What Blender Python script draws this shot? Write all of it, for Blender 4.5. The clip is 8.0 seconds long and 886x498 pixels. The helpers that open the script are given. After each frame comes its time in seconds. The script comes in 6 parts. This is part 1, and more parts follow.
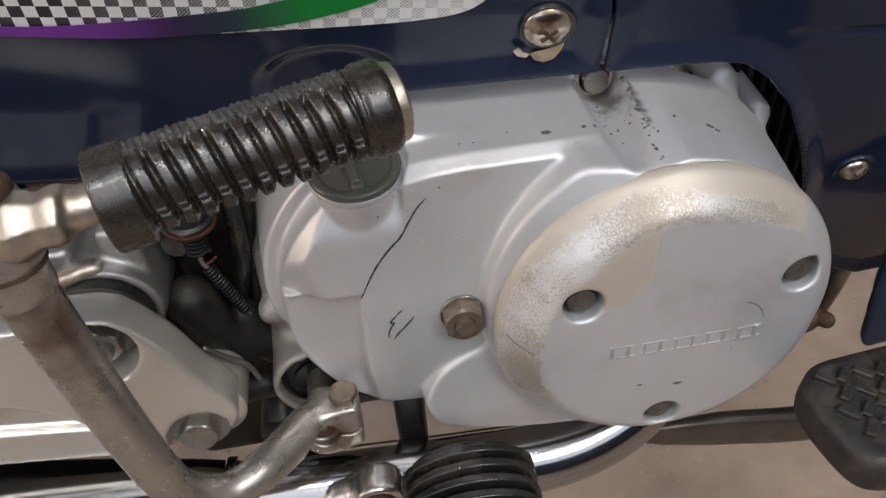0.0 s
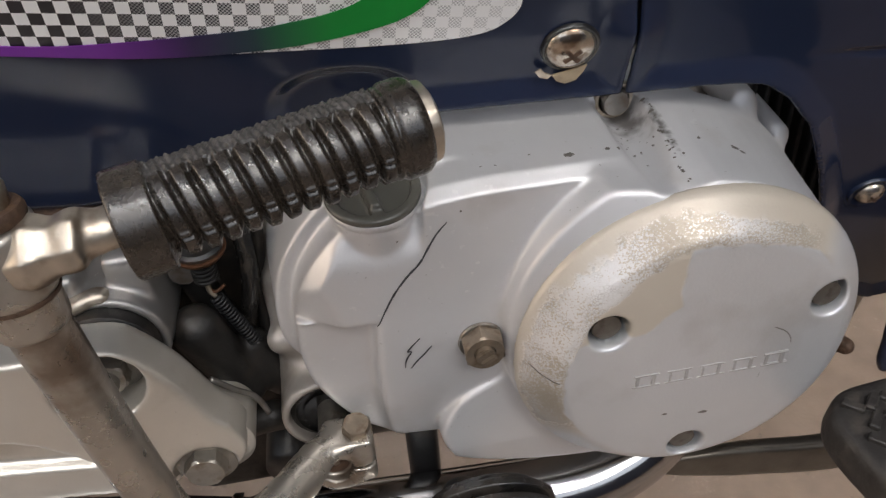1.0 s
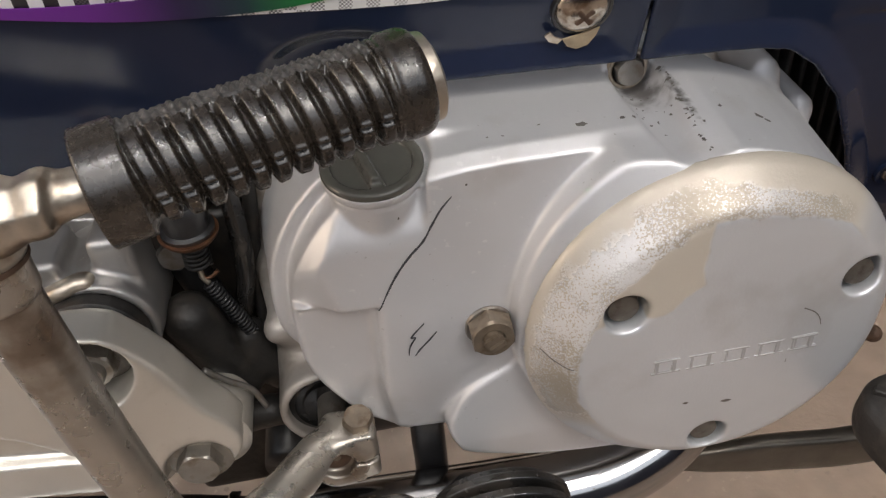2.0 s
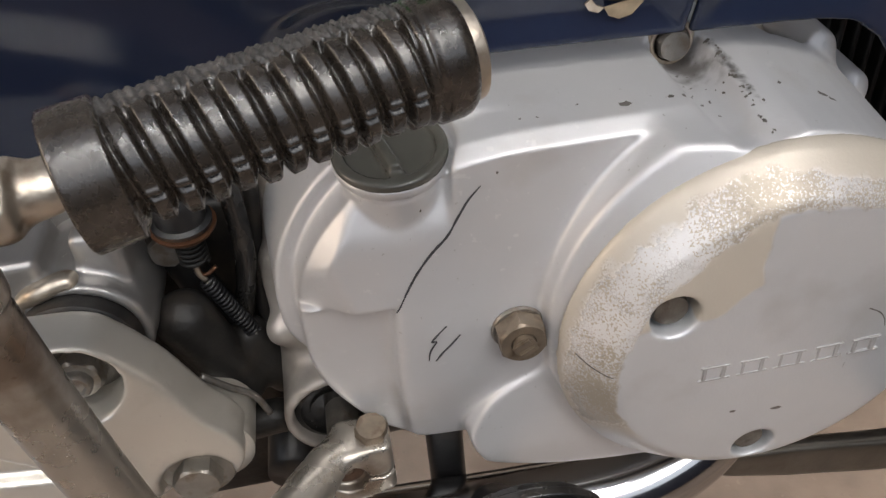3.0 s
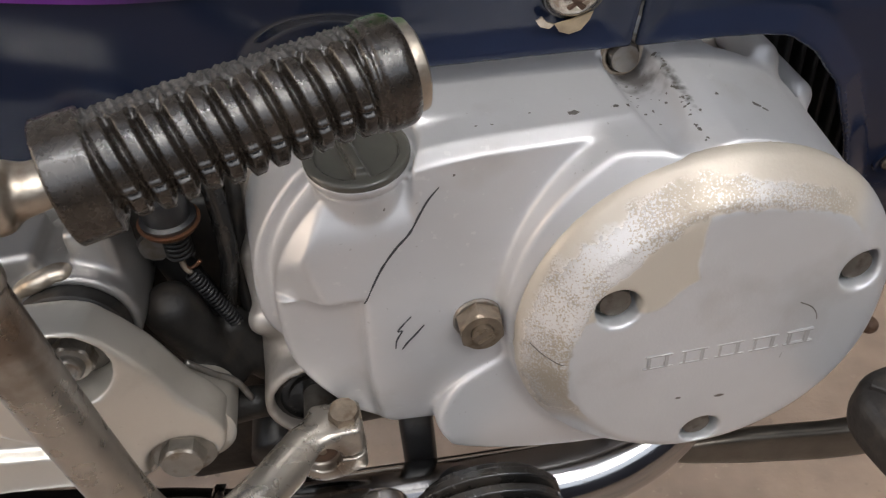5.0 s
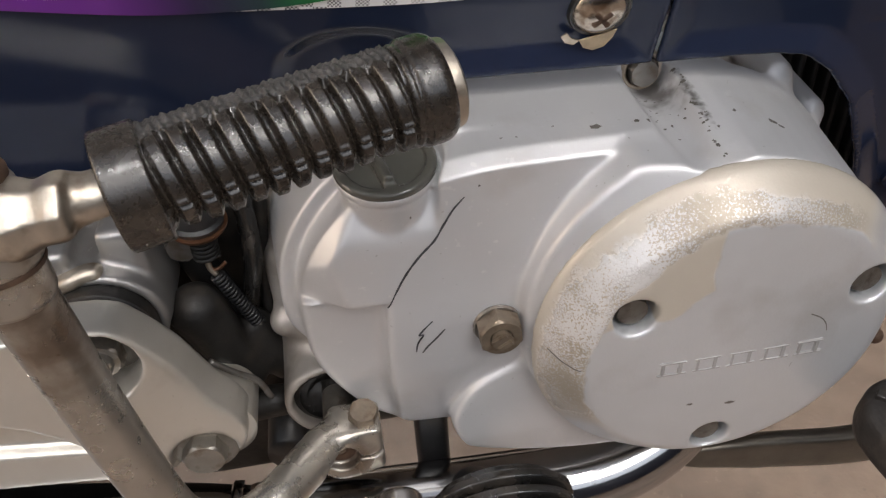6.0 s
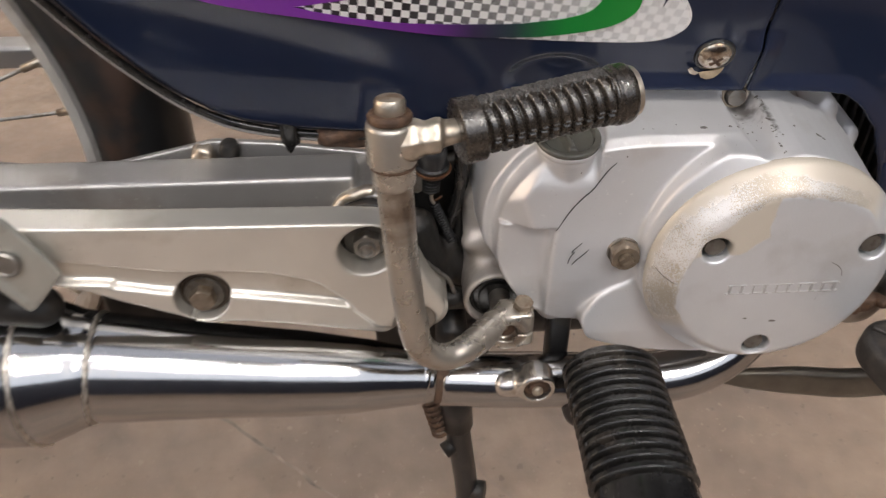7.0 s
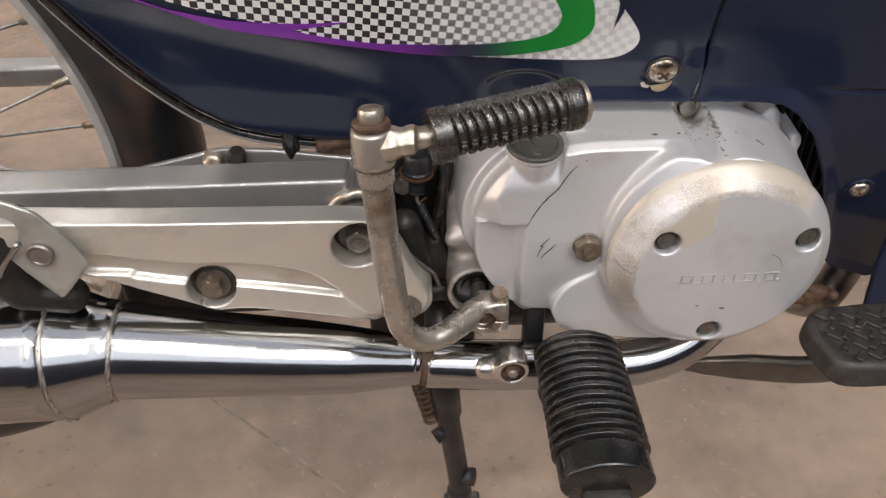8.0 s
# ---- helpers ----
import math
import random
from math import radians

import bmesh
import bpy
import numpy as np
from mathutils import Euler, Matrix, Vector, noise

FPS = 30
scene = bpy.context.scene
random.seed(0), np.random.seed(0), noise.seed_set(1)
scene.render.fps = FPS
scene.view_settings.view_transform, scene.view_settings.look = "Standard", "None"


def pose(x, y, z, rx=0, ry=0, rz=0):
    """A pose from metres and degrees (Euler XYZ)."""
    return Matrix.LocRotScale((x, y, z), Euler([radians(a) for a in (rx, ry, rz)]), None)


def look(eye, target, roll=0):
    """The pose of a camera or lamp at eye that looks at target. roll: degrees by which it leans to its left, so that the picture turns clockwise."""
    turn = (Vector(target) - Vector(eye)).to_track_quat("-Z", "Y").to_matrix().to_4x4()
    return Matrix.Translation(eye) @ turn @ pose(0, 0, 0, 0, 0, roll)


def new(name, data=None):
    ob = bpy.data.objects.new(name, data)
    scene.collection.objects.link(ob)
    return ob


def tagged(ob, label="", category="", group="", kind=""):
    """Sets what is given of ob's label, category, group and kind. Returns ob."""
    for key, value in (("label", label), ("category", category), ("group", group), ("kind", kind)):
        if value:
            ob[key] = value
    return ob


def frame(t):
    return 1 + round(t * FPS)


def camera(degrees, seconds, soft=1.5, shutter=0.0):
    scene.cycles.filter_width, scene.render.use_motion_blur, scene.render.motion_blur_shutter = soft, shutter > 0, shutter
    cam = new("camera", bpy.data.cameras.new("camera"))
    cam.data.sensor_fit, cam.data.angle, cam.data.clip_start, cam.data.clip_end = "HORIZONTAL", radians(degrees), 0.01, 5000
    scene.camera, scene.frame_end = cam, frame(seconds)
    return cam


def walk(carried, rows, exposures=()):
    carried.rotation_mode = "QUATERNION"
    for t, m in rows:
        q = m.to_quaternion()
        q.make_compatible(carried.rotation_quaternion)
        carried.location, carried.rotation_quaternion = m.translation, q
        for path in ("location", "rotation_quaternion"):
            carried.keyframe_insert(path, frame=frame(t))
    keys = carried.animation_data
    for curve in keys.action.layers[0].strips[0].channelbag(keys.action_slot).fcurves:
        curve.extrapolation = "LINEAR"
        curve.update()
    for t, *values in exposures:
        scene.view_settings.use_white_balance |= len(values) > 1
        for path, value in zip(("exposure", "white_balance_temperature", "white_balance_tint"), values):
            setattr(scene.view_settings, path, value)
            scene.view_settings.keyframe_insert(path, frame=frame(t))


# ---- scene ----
cam = camera(60.3, 8.0, soft=1.3, shutter=0.5)
PATH = [
    (0, (-0.01723, 0.03072, 0.52905), (0.1428, 1.5723, -0.7351), -4.79),
    (0.5, (-0.02239, 0.02915, 0.52922), (0.1700, 1.5943, -0.7009), -4.59),
    (1, (-0.02713, 0.03776, 0.52422), (0.1771, 1.6191, -0.6831), -4.22),
    (1.5, (-0.02857, 0.04231, 0.51260), (0.1827, 1.6274, -0.6886), -4.61),
    (1.7, (-0.02633, 0.04250, 0.51086), (0.1698, 1.6365, -0.6811), -4.92),
    (2.8, (-0.03019, 0.06297, 0.49935), (0.1533, 1.6380, -0.7196), -5.10),
    (3, (-0.03219, 0.06767, 0.49753), (0.1680, 1.6290, -0.7362), -4.93),
    (3.5, (-0.02861, 0.06418, 0.49428), (0.1773, 1.6200, -0.7455), -4.94),
    (4, (-0.02633, 0.06166, 0.49710), (0.1832, 1.6121, -0.7487), -4.99),
    (4.5, (-0.02326, 0.05991, 0.49905), (0.1944, 1.6119, -0.7435), -4.79),
    (4.7, (-0.02071, 0.05611, 0.50440), (0.1708, 1.6138, -0.7353), -5.26),
    (5.8, (-0.03206, 0.04806, 0.50955), (0.1875, 1.6185, -0.7092), -3.28),
    (6, (-0.03029, 0.04906, 0.51346), (0.1657, 1.6075, -0.7246), -3.65),
    (6.2, (-0.03377, 0.04629, 0.51364), (0.1718, 1.6116, -0.7142), -3.23),
    (6.4, (-0.04048, 0.03277, 0.52493), (0.1291, 1.5999, -0.7061), -3.48),
    (6.5, (-0.05166, 0.02331, 0.53195), (0.1178, 1.5851, -0.7058), -3.03),
    (6.7, (-0.07126, -0.01576, 0.54672), (0.0378, 1.5622, -0.6773), -2.61),
    (6.8, (-0.08225, -0.03794, 0.55492), (0.0133, 1.5536, -0.6525), -2.21),
    (7, (-0.09502, -0.07004, 0.57244), (-0.0199, 1.5135, -0.6468), -0.40),
    (7.2, (-0.10197, -0.08678, 0.58222), (-0.0195, 1.4940, -0.6403), 0.07),
    (7.5, (-0.07901, -0.10437, 0.58976), (-0.0257, 1.4878, -0.6194), -0.60),
    (8, (-0.08083, -0.11375, 0.59034), (-0.0363, 1.4970, -0.5943), -1.14),
]
walk(cam, [(t, look(eye, target, roll)) for t, eye, target, roll in PATH],
     [(0.0, 0.34, 6500, 10), (0.6, 0.34, 6520, 10), (1.5, 0.38, 6850, 11), (3.0, 0.50, 6680, 10), (4.5, 0.50, 6600, 10), (6.0, 0.44, 6700, 11), (7.0, 0.66, 6850, 12), (8.0, 0.70, 6800, 12)])

# ---- faint sky and sun, added area lamps, and the ceiling tubes ----
world = bpy.data.worlds.new("sky")
scene.world = world
world.use_nodes = True
_wn = world.node_tree.nodes
_sky = _wn.new("ShaderNodeTexSky")
_sky.sky_type, _sky.sun_disc, _sky.sun_elevation, _sky.sun_rotation = "NISHITA", False, radians(48), radians(200)
_wn["Background"].inputs["Strength"].default_value = 0.05
world.node_tree.links.new(_sky.outputs[0], _wn["Background"].inputs["Color"])

sun_lamp = bpy.data.lights.new("sun", "SUN")
sun_lamp.energy, sun_lamp.angle, sun_lamp.color = 0.6, radians(20), (1.0, 0.96, 0.91)
sun = new("sun", sun_lamp)
sun.matrix_world = look((0, 0, 0), (math.sin(radians(200)), -math.cos(radians(200)), -1.1)) @ Matrix.Translation((0, 0, 6))

# area lamps added overhead and over the front, in openings that are not seen
overhead_lamp = bpy.data.lights.new("overhead_fill", "AREA")
overhead_lamp.shape, overhead_lamp.size, overhead_lamp.size_y, overhead_lamp.energy, overhead_lamp.color = "RECTANGLE", 6.4, 3.4, 27, (0.97, 0.98, 1.0)
new("overhead_fill", overhead_lamp).matrix_world = look((-0.15, 0.85, 3.26), (-0.15, 0.8499, 0.0))
front_lamp = bpy.data.lights.new("front_fill", "AREA")
front_lamp.shape, front_lamp.size, front_lamp.size_y, front_lamp.energy, front_lamp.color = "RECTANGLE", 4.4, 2.0, 23, (0.91, 0.95, 1.0)
new("front_fill", front_lamp).matrix_world = look((-0.4, -1.46, 1.88), (-0.4, 0.6, 1.1))
# warm lamp added low in the west, in an unseen opening of the wall
west_lamp = bpy.data.lights.new("west_fill", "AREA")
west_lamp.shape, west_lamp.size, west_lamp.size_y, west_lamp.energy, west_lamp.color = "RECTANGLE", 2.2, 1.7, 42, (1.0, 0.79, 0.60)
new("west_fill", west_lamp).matrix_world = look((-4.1, 0.2, 1.65), (0.0, 0.2, 1.0))
TUBE = 84.0


# ---- materials ----
def mat(name, base, rough=0.5, metal=0.0, coat=0.0, coat_rough=0.05, var=0.0, var_scale=30.0, tint=None, tint_amount=0.0,
        tint_scale=14.0, tint_at=0.55, bump=0.0, bump_scale=300.0, rough_var=0.0, spec=0.5):
    """A surface with grain and stains at two scales, in metres of the object."""
    m = bpy.data.materials.new(name)
    m.use_nodes = True
    nt = m.node_tree
    p = nt.nodes["Principled BSDF"]
    p.inputs["Roughness"].default_value, p.inputs["Metallic"].default_value = rough, metal
    p.inputs["Coat Weight"].default_value, p.inputs["Coat Roughness"].default_value = coat, coat_rough
    p.inputs["Specular IOR Level"].default_value = spec
    tc = nt.nodes.new("ShaderNodeTexCoord")
    colour = None
    def noise_node(scale, detail=5.0):
        n = nt.nodes.new("ShaderNodeTexNoise")
        n.inputs["Scale"].default_value, n.inputs["Detail"].default_value = scale, detail
        nt.links.new(tc.outputs["Object"], n.inputs["Vector"])
        return n
    rgb = nt.nodes.new("ShaderNodeRGB")
    rgb.outputs[0].default_value = (*base, 1)
    colour = rgb.outputs[0]
    if var:
        n = noise_node(var_scale)
        r = nt.nodes.new("ShaderNodeMapRange")
        r.inputs["From Min"].default_value, r.inputs["From Max"].default_value = 0.3, 0.7
        r.inputs["To Min"].default_value, r.inputs["To Max"].default_value = 1 - var, 1 + var
        nt.links.new(n.outputs["Fac"], r.inputs["Value"])
        v = nt.nodes.new("ShaderNodeVectorMath")
        v.operation = "SCALE"
        nt.links.new(colour, v.inputs[0])
        nt.links.new(r.outputs[0], v.inputs["Scale"])
        colour = v.outputs[0]
    if tint:
        n = noise_node(tint_scale, 8.0)
        r = nt.nodes.new("ShaderNodeMapRange")
        r.inputs["From Min"].default_value, r.inputs["From Max"].default_value = tint_at, tint_at + 0.15
        r.inputs["To Max"].default_value = tint_amount
        nt.links.new(n.outputs["Fac"], r.inputs["Value"])
        mx = nt.nodes.new("ShaderNodeMix")
        mx.data_type = "RGBA"
        nt.links.new(r.outputs[0], mx.inputs["Factor"])
        nt.links.new(colour, mx.inputs[6])
        mx.inputs[7].default_value = (*tint, 1)
        colour = mx.outputs[2]
    if rough_var:
        n = noise_node(var_scale * 2.3)
        r = nt.nodes.new("ShaderNodeMapRange")
        r.inputs["From Min"].default_value, r.inputs["From Max"].default_value = 0.3, 0.7
        r.inputs["To Min"].default_value, r.inputs["To Max"].default_value = max(rough - rough_var, 0.02), min(rough + rough_var, 1)
        nt.links.new(n.outputs["Fac"], r.inputs["Value"])
        nt.links.new(r.outputs[0], p.inputs["Roughness"])
    if bump:
        n = noise_node(bump_scale, 3.0)
        b = nt.nodes.new("ShaderNodeBump")
        b.inputs["Strength"].default_value, b.inputs["Distance"].default_value = bump, 0.0006
        nt.links.new(n.outputs["Fac"], b.inputs["Height"])
        nt.links.new(b.outputs[0], p.inputs["Normal"])
    nt.links.new(colour, p.inputs["Base Color"])
    return m


M_COVER = mat("silver_engine_paint", (0.665, 0.660, 0.665), 0.43, 0.50, coat=0.12, coat_rough=0.12, var=0.05, var_scale=22, tint=(0.40, 0.35, 0.29), tint_amount=0.30, tint_scale=30, tint_at=0.58, bump=0.05, bump_scale=900, rough_var=0.05)
M_CASE = mat("bare_cast_alloy", (0.46, 0.42, 0.38), 0.45, 0.5, var=0.15, var_scale=60, tint=(0.20, 0.15, 0.10), tint_amount=0.6, tint_scale=45, tint_at=0.52, bump=0.25, bump_scale=500)
M_KICK = mat("worn_kick_lever_steel", (0.43, 0.395, 0.345), 0.30, 0.78, var=0.10, var_scale=50, tint=(0.22, 0.15, 0.10), tint_amount=0.55, tint_scale=38, tint_at=0.58, bump=0.12, bump_scale=650, rough_var=0.08)
M_KNUCKLE = mat("nickel_plated_knuckle", (0.50, 0.445, 0.37), 0.36, 0.85, var=0.2, var_scale=120, tint=(0.20, 0.12, 0.065), tint_amount=0.8, tint_scale=90, tint_at=0.52, bump=0.9, bump_scale=150)
M_CHROME = mat("chrome", (0.405, 0.405, 0.41), 0.13, 1.0, var=0.03, var_scale=40, tint=(0.45, 0.38, 0.30), tint_amount=0.25, tint_scale=160, tint_at=0.66, rough_var=0.03)
M_WELD = mat("weld_bead", (0.50, 0.47, 0.42), 0.34, 0.95, var=0.4, var_scale=300, tint=(0.14, 0.08, 0.05), tint_amount=0.7, tint_scale=220, tint_at=0.54, bump=1.0, bump_scale=500)
M_BOLT = mat("zinc_bolt", (0.27, 0.255, 0.235), 0.42, 0.80, var=0.15, var_scale=150, tint=(0.16, 0.10, 0.06), tint_amount=0.5, tint_scale=200, tint_at=0.52, bump=0.2, bump_scale=900)
M_BRASS = mat("yellow_zinc_nut", (0.225, 0.180, 0.135), 0.42, 0.60, var=0.2, var_scale=200, tint=(0.10, 0.06, 0.03), tint_amount=0.6, tint_scale=240, tint_at=0.52, bump=0.25, bump_scale=900)
M_DEEP = mat("dark_sunk_bolt", (0.17, 0.155, 0.135), 0.45, 0.75, var=0.2, var_scale=150, tint=(0.07, 0.05, 0.035), tint_amount=0.6, tint_scale=200, tint_at=0.5, bump=0.3, bump_scale=900)
M_CUPWASH = mat("tarnished_cup_washer", (0.10, 0.078, 0.060), 0.42, 0.65, var=0.25, var_scale=150, tint=(0.05, 0.03, 0.02), tint_amount=0.6, tint_scale=160, tint_at=0.52, bump=0.3, bump_scale=700)
M_RUST = mat("rust", (0.080, 0.045, 0.028), 0.7, 0.15, var=0.4, var_scale=250, tint=(0.15, 0.085, 0.045), tint_amount=0.7, tint_scale=180, bump=0.6, bump_scale=700)
M_RUBBER = mat("black_rubber", (0.011, 0.0105, 0.010), 0.22, 0.0, var=0.3, var_scale=120, tint=(0.055, 0.045, 0.036), tint_amount=0.4, tint_scale=60, tint_at=0.52, bump=0.06, bump_scale=500, rough_var=0.08, spec=0.6)
M_HANDLED = mat("greasy_brown_black_rubber", (0.023, 0.0182, 0.0142), 0.27, 0.0, var=0.35, var_scale=260, tint=(0.075, 0.057, 0.042), tint_amount=0.22, tint_scale=60, tint_at=0.50, bump=0.05, bump_scale=300, rough_var=0.05, spec=0.8)
M_DUSTY = mat("dusty_tread_rubber", (0.026, 0.023, 0.021), 0.55, 0.0, var=0.3, var_scale=150, tint=(0.070, 0.058, 0.048), tint_amount=0.6, tint_scale=140, tint_at=0.52, bump=0.5, bump_scale=500)
M_BLACK = mat("black_frame_paint", (0.014, 0.014, 0.015), 0.35, 0.0, var=0.3, var_scale=50, tint=(0.07, 0.055, 0.04), tint_amount=0.6, tint_scale=35, tint_at=0.54, bump=0.15, bump_scale=500)
M_GRIME = mat("greasy_black_metal", (0.014, 0.013, 0.012), 0.5, 0.1, var=0.5, var_scale=60, tint=(0.045, 0.034, 0.026), tint_amount=0.7, tint_scale=55, tint_at=0.52, bump=0.5, bump_scale=300)
M_GUARD = mat("silver_lacquered_panel", (0.70, 0.665, 0.60), 0.38, 0.70, coat=0.3, coat_rough=0.10, var=0.05, var_scale=25, tint=(0.34, 0.29, 0.22), tint_amount=0.45, tint_scale=26, tint_at=0.58, bump=0.06, bump_scale=700, rough_var=0.06)
M_ARM = mat("grey_swingarm_paint", (0.37, 0.36, 0.35), 0.36, 0.72, var=0.06, var_scale=30, tint=(0.20, 0.16, 0.12), tint_amount=0.45, tint_scale=30, tint_at=0.58, bump=0.08, bump_scale=700)
M_NAVY = mat("navy_gloss_plastic", (0.0135, 0.0205, 0.045), 0.10, 0.0, var=0.12, var_scale=12, tint=(0.017, 0.020, 0.033), tint_amount=0.25, tint_scale=30, tint_at=0.58, spec=0.22)
M_CAP = mat("dark_grey_oil_cap", (0.080, 0.077, 0.066), 0.14, 0.0, coat=0.5, var=0.1, var_scale=80, tint=(0.06, 0.055, 0.045), tint_amount=0.6, tint_scale=90, bump=0.2, bump_scale=220)
M_PEN = mat("black_marker_line", (0.050, 0.050, 0.055), 0.5, 0.0, var=0.4, var_scale=400)
M_TAPE = mat("peeled_tan_paper", (0.42, 0.33, 0.22), 0.8, var=0.25, var_scale=200, bump=0.4, bump_scale=400)
M_COPPER = mat("copper_coloured_cup", (0.24, 0.115, 0.065), 0.35, 0.8, var=0.3, var_scale=200, tint=(0.05, 0.03, 0.02), tint_amount=0.8, tint_scale=150, bump=0.4, bump_scale=500)
M_TYRE = mat("tyre_rubber", (0.016, 0.016, 0.016), 0.33, 0.0, var=0.3, var_scale=30, tint=(0.105, 0.050, 0.028), tint_amount=0.75, tint_scale=11, tint_at=0.56, bump=0.2, bump_scale=250)
M_WALL = mat("painted_wall", (0.36, 0.34, 0.31), 0.8, 0.0, var=0.08, var_scale=1.5, tint=(0.26, 0.23, 0.20), tint_amount=0.5, tint_scale=2.2, tint_at=0.55, bump=0.1, bump_scale=60)
M_MIRRORED = mat("dark_blue_mirrored_wall", (0.030, 0.036, 0.060), 0.5, 0.0, var=0.2, var_scale=3, tint=(0.06, 0.055, 0.05), tint_amount=0.5, tint_scale=5)
M_CEIL = mat("grey_ceiling", (0.40, 0.40, 0.40), 0.85, 0.0, var=0.06, var_scale=2.0)


def floor_material():
    """Worn brown concrete with broad stains, grit and hairline cracks."""
    m = mat("worn_concrete", (0.248, 0.178, 0.130), 0.55, 0.0, var=0.16, var_scale=24, tint=(0.150, 0.106, 0.079), tint_amount=0.6, tint_scale=7.0, tint_at=0.46, bump=0.4, bump_scale=150, rough_var=0.15)
    nt = m.node_tree
    p = nt.nodes["Principled BSDF"]
    old = p.inputs["Base Color"].links[0].from_socket
    tc = nt.nodes.new("ShaderNodeTexCoord")
    n = nt.nodes.new("ShaderNodeTexNoise")
    n.inputs["Scale"].default_value, n.inputs["Detail"].default_value = 5.0, 4.0
    nt.links.new(tc.outputs["Object"], n.inputs["Vector"])
    warp = nt.nodes.new("ShaderNodeMixRGB")
    warp.inputs["Fac"].default_value = 0.12
    nt.links.new(tc.outputs["Object"], warp.inputs[1])
    nt.links.new(n.outputs["Color"], warp.inputs[2])
    v = nt.nodes.new("ShaderNodeTexVoronoi")
    v.feature = "DISTANCE_TO_EDGE"
    v.inputs["Scale"].default_value = 2.1
    nt.links.new(warp.outputs[0], v.inputs["Vector"])
    r = nt.nodes.new("ShaderNodeMapRange")
    r.inputs["From Min"].default_value, r.inputs["From Max"].default_value = 0.0, 0.007
    r.inputs["To Min"].default_value, r.inputs["To Max"].default_value = 0.20, 0.0
    nt.links.new(v.outputs["Distance"], r.inputs["Value"])
    mx = nt.nodes.new("ShaderNodeMix")
    mx.data_type = "RGBA"
    nt.links.new(r.outputs[0], mx.inputs["Factor"])
    nt.links.new(old, mx.inputs[6])
    mx.inputs[7].default_value = (0.15, 0.12, 0.10, 1)
    nt.links.new(mx.outputs[2], p.inputs["Base Color"])
    return m


M_FLOOR = floor_material()


def oil_smear(m, at, size, colour, amount, fine=160.0):
    """Old oil and dirt that has run from one spot, ragged at its edge."""
    nt = m.node_tree
    p = nt.nodes["Principled BSDF"]
    old = p.inputs["Base Color"].links[0].from_socket
    tc = nt.nodes.new("ShaderNodeTexCoord")
    mp = nt.nodes.new("ShaderNodeMapping")
    mp.vector_type = "TEXTURE"
    mp.inputs["Location"].default_value, mp.inputs["Scale"].default_value = at, size
    nt.links.new(tc.outputs["Object"], mp.inputs["Vector"])
    ln = nt.nodes.new("ShaderNodeVectorMath")
    ln.operation = "LENGTH"
    nt.links.new(mp.outputs[0], ln.inputs[0])
    n = nt.nodes.new("ShaderNodeTexNoise")
    n.inputs["Scale"].default_value, n.inputs["Detail"].default_value = fine, 8.0
    nt.links.new(tc.outputs["Object"], n.inputs["Vector"])
    add = nt.nodes.new("ShaderNodeMath")
    add.operation = "MULTIPLY_ADD"
    nt.links.new(n.outputs["Fac"], add.inputs[0])
    add.inputs[1].default_value = 1.5
    nt.links.new(ln.outputs["Value"], add.inputs[2])
    r = nt.nodes.new("ShaderNodeMapRange")
    r.interpolation_type = "SMOOTHSTEP"
    r.inputs["From Min"].default_value, r.inputs["From Max"].default_value = 1.75, 0.95
    r.inputs["To Max"].default_value = amount
    nt.links.new(add.outputs[0], r.inputs["Value"])
    mx = nt.nodes.new("ShaderNodeMix")
    mx.data_type = "RGBA"
    nt.links.new(r.outputs[0], mx.inputs["Factor"])
    nt.links.new(old, mx.inputs[6])
    mx.inputs[7].default_value = (*colour, 1)
    nt.links.new(mx.outputs[2], p.inputs["Base Color"])


def specks(m, colour, scale, at, amount):
    """Grit and pinhead scars, thick in some places and thin in others."""
    nt = m.node_tree
    p = nt.nodes["Principled BSDF"]
    old = p.inputs["Base Color"].links[0].from_socket
    tc = nt.nodes.new("ShaderNodeTexCoord")
    fac = None
    for s, d, lo, hi in ((scale, 3.0, at, at + 0.05), (scale * 0.06, 3.0, 0.42, 0.62)):
        n = nt.nodes.new("ShaderNodeTexNoise")
        n.inputs["Scale"].default_value, n.inputs["Detail"].default_value = s, d
        nt.links.new(tc.outputs["Object"], n.inputs["Vector"])
        r = nt.nodes.new("ShaderNodeMapRange")
        r.inputs["From Min"].default_value, r.inputs["From Max"].default_value = lo, hi
        nt.links.new(n.outputs["Fac"], r.inputs["Value"])
        if fac is None:
            fac = r.outputs[0]
            continue
        k = nt.nodes.new("ShaderNodeMath")
        k.operation = "MULTIPLY"
        nt.links.new(fac, k.inputs[0])
        nt.links.new(r.outputs[0], k.inputs[1])
        fac = k.outputs[0]
    k = nt.nodes.new("ShaderNodeMath")
    k.operation = "MULTIPLY"
    nt.links.new(fac, k.inputs[0])
    k.inputs[1].default_value = amount
    mx = nt.nodes.new("ShaderNodeMix")
    mx.data_type = "RGBA"
    nt.links.new(k.outputs[0], mx.inputs["Factor"])
    nt.links.new(old, mx.inputs[6])
    mx.inputs[7].default_value = (*colour, 1)
    nt.links.new(mx.outputs[2], p.inputs["Base Color"])


